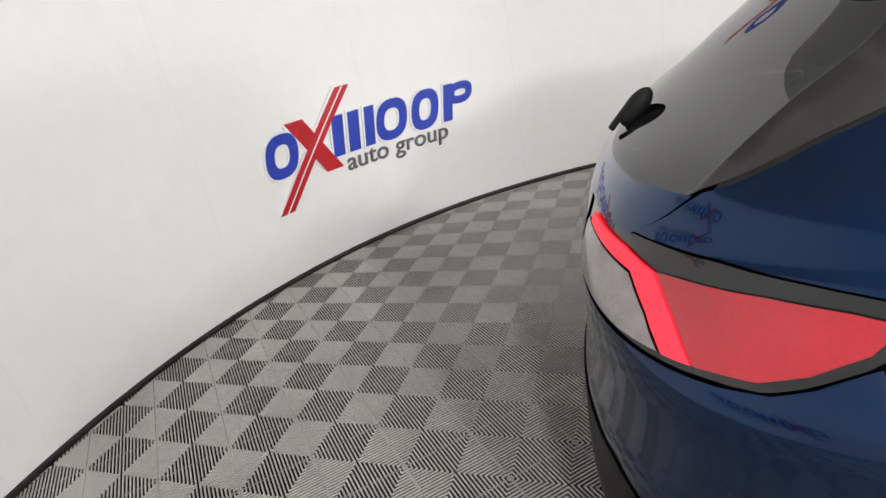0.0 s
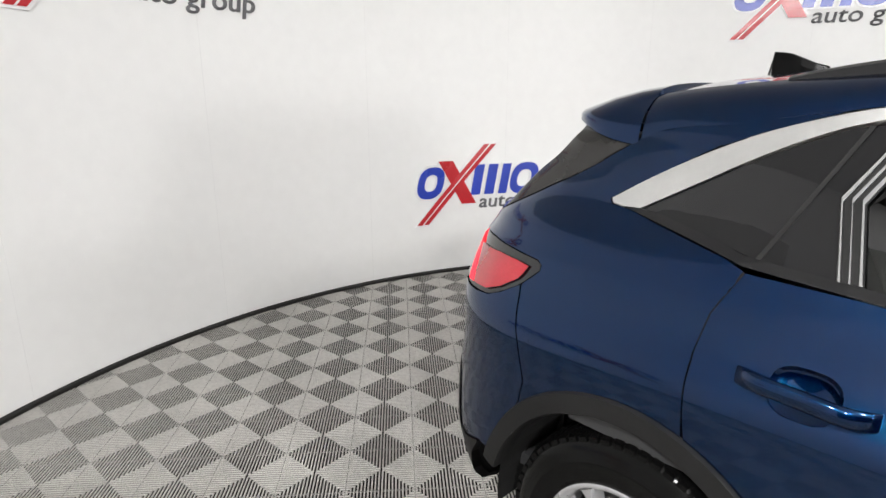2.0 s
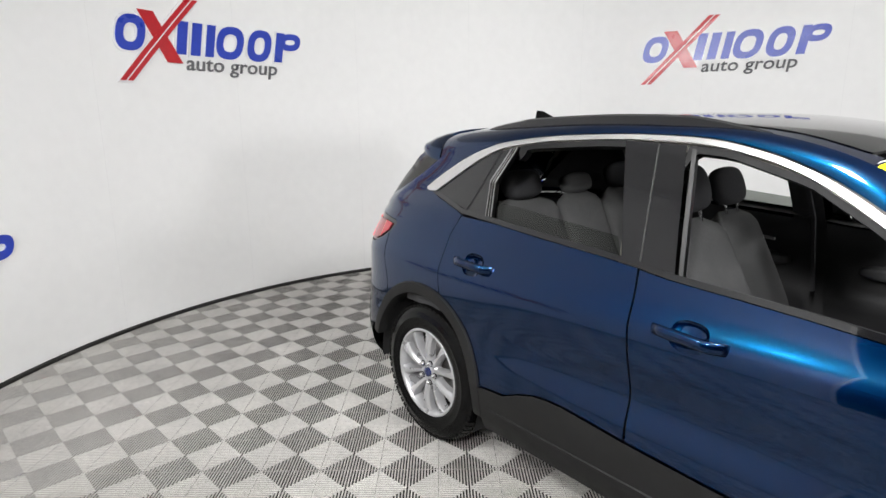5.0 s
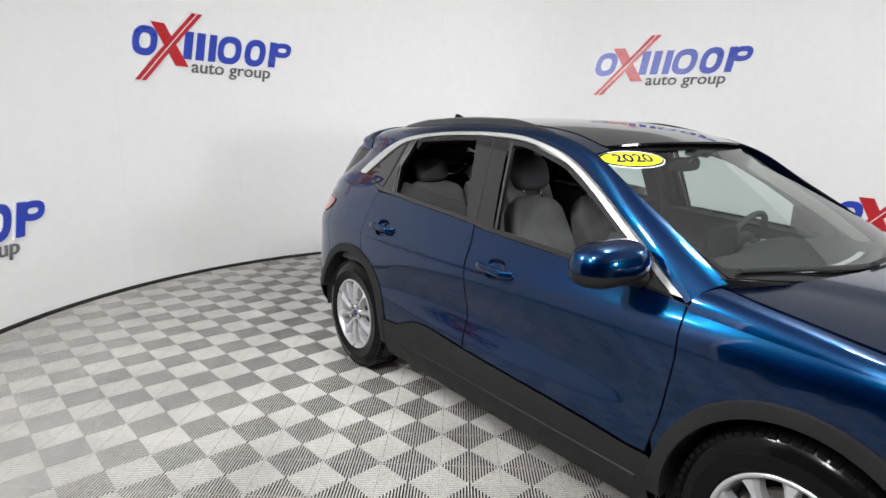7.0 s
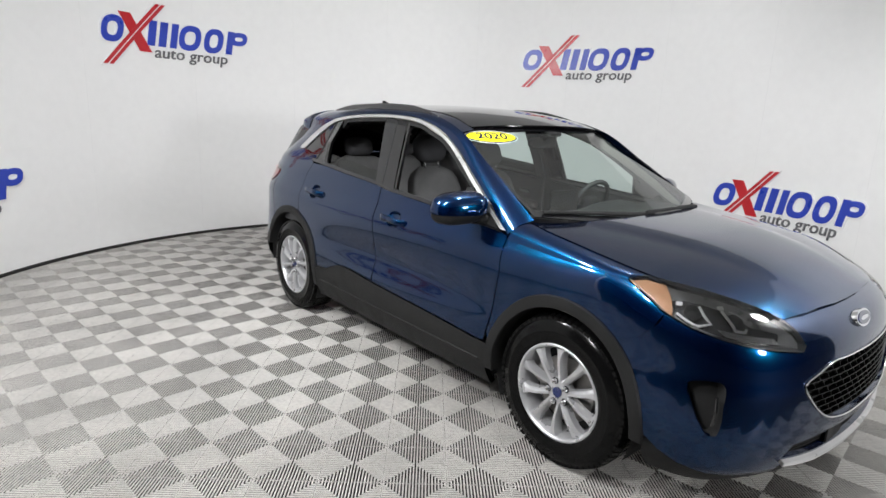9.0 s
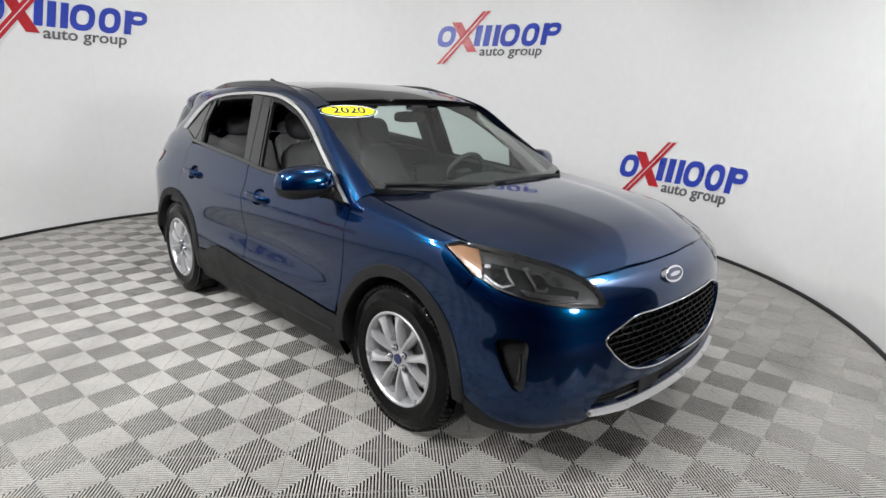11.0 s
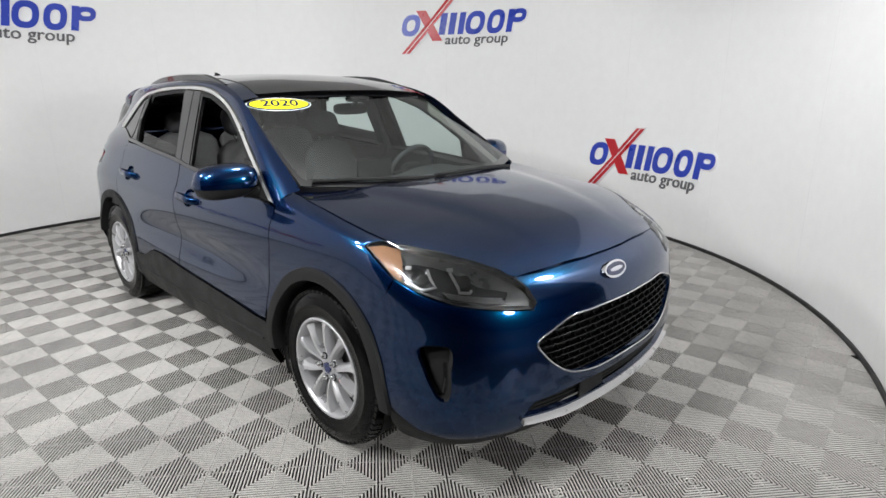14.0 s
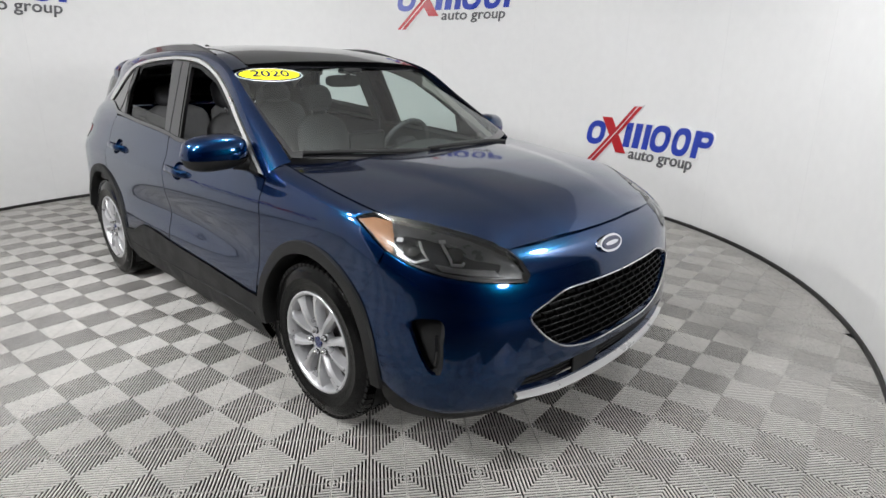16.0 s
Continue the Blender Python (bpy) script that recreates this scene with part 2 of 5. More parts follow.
def oval(bm, cx, cy, rx, ry, w, lean=0.22):
    def loop(k):
        return [(cx + (rx - k) * math.copysign(abs(math.cos(a)) ** 0.8, math.cos(a)) + lean * (ry - k) * math.copysign(abs(math.sin(a)) ** 0.8, math.sin(a)),
                 cy + (ry - k) * math.copysign(abs(math.sin(a)) ** 0.8, math.sin(a)), 0) for a in [2 * math.pi * j / 40 for j in range(40)]]
    quads(bm, [loop(0), loop(w)], loop_v=True)


def poly(bm, pts):
    bm.faces.new([bm.verts.new((x, y, 0)) for x, y in pts])


def bar(bm, x0, x1, y0, y1, w, grow=0.0):
    """A slanted bar from (x0, y0) to (x1, y1), w wide along the wall."""
    g = grow
    poly(bm, [(x0 - g, y0 - g), (x0 + w + g, y0 - g), (x1 + w + g, y1 + g), (x1 - g, y1 + g)])


def sign(a0, z0):
    th = empty("wall_sign", label="raised blue and red acrylic sign mounted on the white wall", category="sign", group="wall signs")
    th.location = on_wall(a0, z0)
    inv = th.matrix_basis.inverted()
    pieces = [("ring", BLUE_SIGN, "o", (0.125, 0.345, 0.118, 0.13)), ("bar", BLUE_SIGN, "b", (0.49, 0.535, 0.225, 0.48, 0.085)),
              ("bar", BLUE_SIGN, "b", (0.615, 0.66, 0.225, 0.48, 0.085)), ("bar", BLUE_SIGN, "b", (0.745, 0.79, 0.225, 0.48, 0.075)),
              ("ring", BLUE_SIGN, "o", (0.985, 0.352, 0.125, 0.135)), ("ring", BLUE_SIGN, "o", (1.262, 0.352, 0.112, 0.135)),
              ("bar", BLUE_SIGN, "b", (1.405, 0.0, 0.0, 0.0, 0.0)),
              ("bar", RED_SIGN, "b", (0.195, 0.410, 0.52, 0.155, 0.130)), ("slash", RED_SIGN, "b", (-0.005, 0.610, 0.0, 0.65, 0.105))]
    for name, mat, kind, q in pieces:
        for layer in (0, 1):
            g = 0.014 if layer == 0 else 0.0
            bm = bmesh.new()
            if kind == "o":
                oval(bm, q[0], q[1], q[2] + g, q[3] + g, 0.062 + 2 * g)
            elif q[4] == 0.0:      # an upright bar with a small ring at its head
                bar(bm, 1.395, 1.44, 0.225, 0.48, 0.075, g)
                oval(bm, 1.565, 0.405, 0.10 + g, 0.075 + g, 0.052 + 2 * g)
            else:
                bar(bm, *q, g)
            lift = 0.004 if name == "slash" else (0.002 if mat == RED_SIGN else 0.0)
            bent(bm, a0, z0, 0.012 if layer == 0 else 0.006, 0.001 + lift if layer == 0 else 0.0135 + lift)
            bmesh.ops.transform(bm, matrix=inv, verts=bm.verts)
            ob = part("backing" if layer == 0 else name, bm, WHITE_SIGN if layer == 0 else mat, th, "" if layer == 0 else ("red slanted bar" if mat == RED_SIGN else "blue acrylic shape"))
    bm = bmesh.new()
    bar(bm, 0.041, 0.656, 0.0, 0.65, 0.012)
    bent(bm, a0, z0, 0.0015, 0.024)
    bmesh.ops.transform(bm, matrix=inv, verts=bm.verts)
    part("stripe", bm, WHITE_SIGN, th, "thin white stripe along the red bar")
    words = bpy.data.curves.new("lettering", "FONT")
    words.body, words.size, words.shear, words.space_character = "auto group", 0.165, 0.12, 1.02
    words.offset = 0.0012
    holder = bpy.data.objects.new("lettering", words)
    flat = bpy.data.meshes.new_from_object(holder)
    bpy.data.objects.remove(holder)
    bm = bmesh.new()
    bm.from_mesh(flat)
    bmesh.ops.remove_doubles(bm, verts=bm.verts, dist=1e-5)
    x0, x1 = min(v.co.x for v in bm.verts), max(v.co.x for v in bm.verts)
    for v in bm.verts:
        v.co = Vector((0.575 + (v.co.x - x0) * 0.845 / (x1 - x0), 0.110 + v.co.y, 0))
    bent(bm, a0, z0, 0.012, 0.001)
    bmesh.ops.transform(bm, matrix=inv, verts=bm.verts)
    part("lettering", bm, GREY_SIGN, th, "grey raised words auto group")
    return th


for a0, z0 in ((205.3, 1.965), (165.0, 0.458), (124.7, 2.01), (85.0, 0.45), (245.0, 0.455)):
    sign(a0, z0)

# ---- the car's form: half width, nose and tail by height ----
w0 = curve1([.16, .25, .33, .45, .55, .66, .78, .86, .90, .93, .955, .985, 1.03, 1.10, 1.25, 1.40, 1.50, 1.58], [.82, .885, .915, .928, .922, .912, .911, .9085, .9055, .897, .8845, .8685, .852, .832, .780, .724, .686, .64])
w_front = curve1([.16, .25, .33, .45, .55, .66, .78, .88, .93, .955, .985, 1.03, 1.10, 1.25, 1.40, 1.50, 1.58], [.82, .885, .915, .928, .922, .912, .911, .910, .9055, .8975, .880, .862, .840, .782, .724, .686, .64])      # sharper shoulder over the front wheels
nose = curve1([.16, .22, .30, .45, .58, .68, .75, .79, .82, .85, .88, .92, .96, 1.05], [2.12, 2.20, 2.275, 2.305, 2.305, 2.29, 2.275, 2.258, 2.235, 2.195, 2.14, 2.05, 1.95, 1.75])
tail = curve1([.16, .25, .38, .52, .68, .73, .80, .95, 1.06, 1.12, 1.15, 1.177, 1.207, 1.253, 1.29, 1.33, 1.37, 1.41, 1.50], [-2.09, -2.18, -2.25, -2.285, -2.285, -2.275, -2.27, -2.275, -2.25, -2.220, -2.191, -2.157, -2.123, -2.064, -2.017, -1.970, -1.919, -1.868, -1.77])
rear_n = curve1([.7, .95, 1.06, 1.12, 1.177, 1.22, 1.262, 1.30, 1.34, 1.40], [9.0, 9.0, 8.4, 8.6, 11.5, 14.0, 14.8, 12.4, 10.4, 9.5])
lean_in = curve1([1.10, 1.18, 1.22, 1.26, 1.50], [0.0, .035, .065, .087, .087])      # how the cabin narrows to the rear
XF, XR, NF = 0.6, -0.6, 11.0


def taper(x, z):
    t = max(0.0, (-.9 - x) / .66)
    return 1 - lean_in(z) * (t * t / .6 if t < .3 else t - .15)


def half(x, z):
    """Half the car's width at (x, z)."""
    if abs(x) < .95 and .4 < z < .95:      # the doors are hollowed above the sills
        return full_half(x, z) - .026 * math.exp(-((z - .675) / .085) ** 2) * (1 - (x / .95) ** 2) ** 1.5
    return full_half(x, z)


def full_half(x, z):
    if x > XF:
        d, n = (x - XF) / (nose(z) - XF), NF
        k = min(max((x - 1.25) / .45, 0.0), 1.0)
        return (w0(z) + (w_front(z) - w0(z)) * k * k * (3 - 2 * k)) * math.sqrt(max(0.0, 1 - min(d, 1.0) ** n))
    elif x < XR:
        d, n = (x - XR) / (tail(z) - XR), rear_n(z)
    else:
        return w0(z)
    return w0(z) * taper(x, z) * math.sqrt(max(0.0, 1 - min(d, 1.0) ** n))


_th = np.concatenate([np.linspace(0, 1.2, 60), math.pi / 2 - np.geomspace(math.pi / 2 - 1.2, 1e-5, 140)[1:], [math.pi / 2]])


def _arc(length, n):
    x, y = length * np.cos(_th).clip(0) ** (2 / n), 0.92 * np.sin(_th)
    return np.concatenate([[0], np.cumsum(np.hypot(np.diff(x), np.diff(y)))])


_uf, _ur = _arc(1.69, NF), _arc(1.69, 8.5)


def front(u, z):
    """The nose surface, u metres round from the middle, to either side."""
    th = float(np.interp(abs(u), _uf, _th))
    return (XF + (nose(z) - XF) * max(math.cos(th), 0) ** (2 / NF), math.copysign(w_front(z) * math.sin(th), u), z)


def rear(u, z):
    th = float(np.interp(abs(u), _ur, _th))
    x = XR + (tail(z) - XR) * max(math.cos(th), 0) ** (2 / rear_n(z))
    return (x, math.copysign(w0(z) * taper(x, z) * math.sin(th), u), z)


def fx(x, z):
    c = min(max((x - XF) / (nose(z) - XF), 0), 1) ** (NF / 2)
    return float(np.interp(math.acos(c), _th, _uf))


def rx(x, z):
    c = min(max((x - XR) / (tail(z) - XR), 0), 1) ** (rear_n(z) / 2)
    return float(np.interp(math.acos(c), _th, _ur))


# ---- the car ----
def paint_material():
    """Metallic paint: a glossy navy lobe, a broad navy one and a little teal flake, under one clear coat."""
    m, t, p = nodes_of("blue_metallic_paint")
    tc = node(t, "ShaderNodeTexCoord")
    flake = node(t, "ShaderNodeTexVoronoi", Scale=900.0)
    link(t, tc.outputs["Object"], flake.inputs["Vector"])
    ramp = node(t, "ShaderNodeMapRange", From_Min=0.0, From_Max=1.0, To_Min=0.8, To_Max=1.25)
    link(t, flake.outputs["Color"], ramp.inputs["Value"])
    dust = node(t, "ShaderNodeTexNoise", Scale=5.0, Detail=5.0)
    link(t, tc.outputs["Object"], dust.inputs["Vector"])
    rough = node(t, "ShaderNodeMapRange", From_Min=0.35, From_Max=0.7, To_Min=0.030, To_Max=0.055)
    link(t, dust.outputs["Fac"], rough.inputs["Value"])
    broad, teal = node(t, "ShaderNodeBsdfPrincipled"), node(t, "ShaderNodeBsdfPrincipled")
    for sh, color, r in ((p, (0.0006, 0.016, 0.125, 1), 0.14), (broad, (0.0003, 0.0030, 0.042, 1), 0.48), (teal, (0.0006, 0.135, 0.180, 1), 0.25)):
        hue = node(t, "ShaderNodeHueSaturation", Color=color)
        link(t, ramp.outputs[0], hue.inputs["Value"])
        link(t, hue.outputs[0], sh.inputs["Base Color"])
        link(t, rough.outputs[0], sh.inputs["Coat Roughness"])
        sh.inputs["Metallic"].default_value, sh.inputs["Roughness"].default_value = 1.0, r
        sh.inputs["Coat Weight"].default_value, sh.inputs["Coat IOR"].default_value = 1.0, 1.42
    navy = node(t, "ShaderNodeMixShader", Fac=0.55)
    link(t, p.outputs[0], navy.inputs[1])
    link(t, broad.outputs[0], navy.inputs[2])
    mix = node(t, "ShaderNodeMixShader", Fac=0.125)
    link(t, navy.outputs[0], mix.inputs[1])
    link(t, teal.outputs[0], mix.inputs[2])
    link(t, mix.outputs[0], t.nodes["Material Output"].inputs["Surface"])
    return m


PAINT = paint_material()
CLAD = surface("grey_black_plastic", (0.013, 0.013, 0.013), 0.5, vary=0.15, scale=9, bump=0.25, bump_scale=350, spec=0.18)
GLOSS_BLACK = surface("gloss_black", (0.008, 0.008, 0.009), 0.08, vary=0.2, scale=4, coat=0.5)
DEEP = surface("deep_black", (0.006, 0.006, 0.006), 0.8, vary=0.2, scale=5)
CHROME = surface("satin_chrome", (0.66, 0.66, 0.65), 0.30, metal=0.8, vary=0.04, scale=5)
BRIGHT = surface("bright_chrome", (0.85, 0.85, 0.86), 0.06, metal=1.0, vary=0.03, scale=5)
SILVER = surface("silver_paint", (0.86, 0.86, 0.86), 0.3, metal=0.15, vary=0.05, scale=8, coat=0.4)
ALLOY = surface("alloy_silver", (0.52, 0.52, 0.53), 0.30, metal=0.6, vary=0.02, scale=12, coat=0.5)
DISC = surface("brake_steel", (0.25, 0.24, 0.23), 0.4, metal=0.9, vary=0.2, scale=14)
RUBBER = surface("tyre_rubber", (0.003, 0.003, 0.003), 0.15, vary=0.25, scale=7, bump=0.08, bump_scale=200, spec=0.16)
MESH_BLACK = surface("grille_black", (0.003, 0.003, 0.003), 0.3, vary=0.2, scale=9, spec=0.10)
GRILLE_GLOSS = surface("grille_gloss_black", (0.003, 0.003, 0.003), 0.16, vary=0.2, scale=9, spec=0.16)
CLOTH = surface("charcoal_cloth", (0.100, 0.100, 0.101), 0.9, vary=0.2, scale=14, bump=0.5, bump_scale=500, spec=0.2)
CLOTH_DARK = surface("black_cloth", (0.045, 0.045, 0.048), 0.9, vary=0.2, scale=12, bump=0.4, bump_scale=500, spec=0.2)
DASH = surface("dark_grey_vinyl", (0.030, 0.030, 0.031), 0.62, vary=0.12, scale=10, bump=0.3, bump_scale=260)
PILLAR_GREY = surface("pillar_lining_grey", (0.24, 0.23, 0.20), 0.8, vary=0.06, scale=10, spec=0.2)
LINER = surface("beige_grey_headliner", (0.42, 0.40, 0.36), 0.9, vary=0.06, scale=10, spec=0.2)
PANE = thin_glass("clear_glass", (0.64, 0.77, 0.73), 2.2)
TINT = thin_glass("privacy_glass", (0.34, 0.36, 0.34))
REAR_TINT = thin_glass("rear_privacy_glass", (0.06, 0.065, 0.065), 2.1)
DARK_PANE = surface("dark_tinted_pane", (0.010, 0.010, 0.011), 0.03, vary=0.1, scale=2, coat=0.3)
AMBER = surface("amber_plastic", (0.52, 0.29, 0.16), 0.2, vary=0.1, scale=20, coat=0.6)
LENS_RED = surface("red_lens", (0.40, 0.006, 0.018), 0.10, vary=0.15, scale=12, coat=1.0)
STRIP = surface("black_seal", (0.02, 0.02, 0.02), 0.4, vary=0.15, scale=9)
BEAD = surface("satin_grey_bead", (0.22, 0.22, 0.22), 0.35, vary=0.1, scale=9)
SIDE_BLACK = surface("side_black", (0.020, 0.019, 0.018), 0.12, vary=0.1, scale=3, coat=0.2)
LAMP_CLEAR = surface("reversing_lens", (0.30, 0.26, 0.26), 0.18, vary=0.25, scale=30, coat=0.8)
LAMP_DARK = surface("lamp_bowl_dark", (0.04, 0.04, 0.042), 0.2, vary=0.2, scale=20, coat=0.3)
LAMP_GREY = surface("lamp_bowl_grey", (0.24, 0.24, 0.24), 0.30, vary=0.2, scale=20, metal=0.4)
CLEAR = thin_glass("lamp_lens", (0.90, 0.91, 0.92), 1.6)
YELLOW = surface("yellow_sticker", (0.85, 0.80, 0.01), 0.6, vary=0.03, scale=10, spec=0.2)
NAVY = surface("navy_ink", (0.006, 0.009, 0.04), 0.7, vary=0.1, scale=10, spec=0.15)
BADGE_BLUE = surface("badge_blue", (0.006, 0.014, 0.08), 0.15, vary=0.1, scale=10, coat=1.0)
BULB = glow("lit_red_bar", (1.0, 0.02, 0.04), 1.2)

CAR_PLACE = Matrix.Translation((-0.008, -0.035, 0)) @ Matrix.Diagonal((0.992, 1.0, 1.02, 1))
car = empty("car", label="dark blue metallic compact sport utility car with open windows", category="car")


def inside(poly2, x, y):
    c = False
    for (x0, y0), (x1, y1) in zip(poly2, poly2[1:] + poly2[:1]):
        if (y0 > y) != (y1 > y) and x < (x1 - x0) * (y - y0) / (y1 - y0) + x0:
            c = not c
    return c


def sheet(outline, step, holes=()):
    """A flat gridded polygon with holes, cut true along its outlines."""
    xs, ys = [p[0] for p in outline], [p[1] for p in outline]
    nx, ny = max(1, math.ceil((max(xs) - min(xs)) / step)), max(1, math.ceil((max(ys) - min(ys)) / step))
    bm = bmesh.new()
    quads(bm, [[(min(xs) + (max(xs) - min(xs)) * i / nx, min(ys) + (max(ys) - min(ys)) * j / ny, 0) for j in range(ny + 1)] for i in range(nx + 1)])
    for loop in (outline, *holes):
        for a, b in zip(loop, loop[1:] + loop[:1]):
            if math.hypot(b[0] - a[0], b[1] - a[1]) < 1e-5:
                continue
            x0, x1, y0, y1 = min(a[0], b[0]) - 1e-5, max(a[0], b[0]) + 1e-5, min(a[1], b[1]) - 1e-5, max(a[1], b[1]) + 1e-5
            fs = []
            for f in bm.faces:
                vx, vy = [v.co.x for v in f.verts], [v.co.y for v in f.verts]
                if min(vx) <= x1 and max(vx) >= x0 and min(vy) <= y1 and max(vy) >= y0:
                    fs.append(f)
            geom = fs + list({e for f in fs for e in f.edges}) + list({v for f in fs for v in f.verts})
            bmesh.ops.bisect_plane(bm, geom=geom, dist=2e-5, plane_co=(*a, 0), plane_no=(b[1] - a[1], a[0] - b[0], 0))
    drop = []
    for f in bm.faces:
        c = f.calc_center_median()
        if not inside(outline, c.x, c.y) or any(inside(h, c.x, c.y) for h in holes):
            drop.append(f)
    bmesh.ops.delete(bm, geom=drop, context="FACES")
    return bm


def panel(name, outline, fn, material, parent=car, step=0.05, holes=(), rim=0.012, off=0.0, label="", pair=True, back=False):
    """A body panel: a polygon laid on the surface fn, with a turned-in rim. pair: on both sides."""
    outline = [tuple(map(float, p)) for p in outline]
    bm = sheet(outline, step, [[tuple(map(float, p)) for p in h] for h in holes])
    edge = [e for e in bm.edges if len(e.link_faces) == 1]
    flat = {v: (v.co.x, v.co.y) for v in bm.verts}
    if rim:
        ext = bmesh.ops.extrude_edge_only(bm, edges=edge)["geom"]
        inner = {v for v in ext if isinstance(v, bmesh.types.BMVert)}
        for v in inner:
            flat[v] = (v.co.x, v.co.y)
    else:
        inner = set()
    normals = {}
    for v in bm.verts:
        a, b = flat[v]
        h = 0.004
        p = Vector(fn(a, b))
        n = (Vector(fn(a + h, b)) - Vector(fn(a - h, b))).cross(Vector(fn(a, b + h)) - Vector(fn(a, b - h)))
        n = n.normalized() if n.length > 1e-12 else Vector((0, 0, 1))
        if n.dot(p - Vector((p.x * 0.6, 0, 0.75))) < 0:
            n = -n
        v.co = p + n * (off - (rim if v in inner else 0))
        normals[v] = n
    bm.normal_update()
    for f in bm.faces:
        if f.normal.dot(normals[f.verts[0]]) < 0 and not all(v in inner for v in f.verts) and sum(v in inner for v in f.verts) == 0:
            f.normal_flip()
    bm.verts.index_update()
    nl = [tuple(normals[v]) for v in bm.verts]
    obs = []
    for side in ((1, -1) if pair else (1,)):
        b2 = bm.copy()
        if side < 0:
            for v in b2.verts:
                v.co.y = -v.co.y
            bmesh.ops.reverse_faces(b2, faces=b2.faces)
        par = parent[0 if side > 0 else 1] if isinstance(parent, (list, tuple)) else parent
        ob = part(name, b2, material, par, label, smooth=True)
        ob.data.normals_split_custom_set_from_vertices([(x, y * side, z) for x, y, z in nl])
        obs.append(ob)
    bm.free()
    return obs if pair else obs[0]


def side(x, z):
    return (x, -half(x, z), z)


def fr(u, z):
    return front(-u, z)


def rr(u, z):
    return rear(-u, z)


def mirror_half(pts):
    """A closed outline from its right half, which begins and ends on the middle line."""
    return list(pts) + [(-u, z) for u, z in reversed(pts) if abs(u) > 1e-6]


def arcpts(cx, cz, r, a0, a1, n=18):
    return [(cx + r * math.cos(radians(a0 + (a1 - a0) * k / n)), cz + r * math.sin(radians(a0 + (a1 - a0) * k / n))) for k in range(n + 1)]


WX, AX, WZ, RF, RR_ = 1.355, 1.378, 0.355, 0.453, 0.468      # wheels, rear arch, arch radii
# headlight outline on the nose surface
HEAD = [(fx(1.635, .963), .963), (fx(1.69, .974), .974), (.864, .963), (.753, .946), (.648, .913), (.588, .882), (.559, .860), (.542, .829), (.534, .783), (.560, .762), (.724, .783), (.860, .806), (fx(1.92, .834), .834), (fx(1.82, .868), .868), (fx(1.72, .922), .922)]
GRILLE = mirror_half([(0, .703), (.25, .704), (.39, .701), (.47, .677), (.563, .633), (.525, .585), (.455, .525), (.39, .488), (.29, .464), (0, .456)])
INTAKE = mirror_half([(0, .418), (.38, .416), (.560, .405), (.60, .350), (.42, .336), (0, .330)])
FOG = [(float(u), float(z)) for u, z in spline([(fx(1.99, .654), .654), (fx(2.05, .651), .651), (.890, .559), (.888, .490), (.900, .452), (.930, .452), (.958, .486), (fx(1.970, .552), .552), (fx(1.940, .632), .632), (fx(1.99, .654), .654)], 32)][:-1]
bumper_half = [(0, .875), (.154, .874), (.418, .871), (.54, .865), (.556, .862), (.538, .829), (.530, .783), (.557, .756), (.724, .777), (.860, .800), (fx(1.92, .828), .828), (fx(1.817, .862), .862), (fx(1.785, .80), .80), (fx(1.730, .745), .745)]
bumper_half += [(fx(x, z), z) for x, z in arcpts(WX, WZ, RF, 52, 2, 16) if x < 1.9]
bumper_half += [(fx(1.86, .335), .335), (fx(1.93, .298), .298), (fx(2.03, .272), .272), (.62, .272), (.575, .318), (0, .318)]
panel("front_bumper", mirror_half(bumper_half), fr, PAINT, pair=False, holes=[GRILLE, INTAKE, FOG, [(-u, z) for u, z in FOG]], step=0.03, rim=0.02)
lip_half = [(0, .314), (.57, .314), (.617, .268), (fx(2.03, .268), .268), (fx(1.93, .293), .293), (fx(1.86, .330), .330), (fx(1.80, .345), .345), (fx(1.795, .28), .28), (fx(1.80, .21), .21), (.80, .185), (0, .185)]
panel("front_lip", mirror_half(lip_half), fr, CLAD, pair=False, step=0.05, rim=0.03, label="black textured plastic lower lip")
panel("skid_strip", mirror_half([(0, .321), (.38, .324), (.600, .341), (.604, .326), (.40, .300), (0, .296)]), fr, SILVER, pair=False, off=0.020, rim=0.03, step=0.03, label="bright silver skid strip")
fogs = panel("fog_pocket", FOG, fr, DEEP, off=-0.05, rim=0, step=0.03, label="black recessed pocket")
for s in (1, -1):      # walls of the pockets
    bm = bmesh.new()
    loop = FOG + FOG[:1]
    quads(bm, [[Vector(fr(u * s, z)) for u, z in loop], [Vector(fr(u * s * 0.985, z)) - Vector((0.055, -0.02 * s, 0)) for u, z in loop]])
    part("pocket_wall", bm, DEEP, fogs[0 if s > 0 else 1])
    bm = bmesh.new()
    a, b = Vector(fr(s * (fx(2.045, .60) + 0.004), .60)), Vector(fr(s * (.905 + 0.012), .49))
    tube(bm, [a, (a + b) / 2 + Vector((0.006, 0, 0)), b], 0.006, 6)
    part("trim_blade", bm, GLOSS_BLACK, fogs[0 if s > 0 else 1], "glossy black blade")

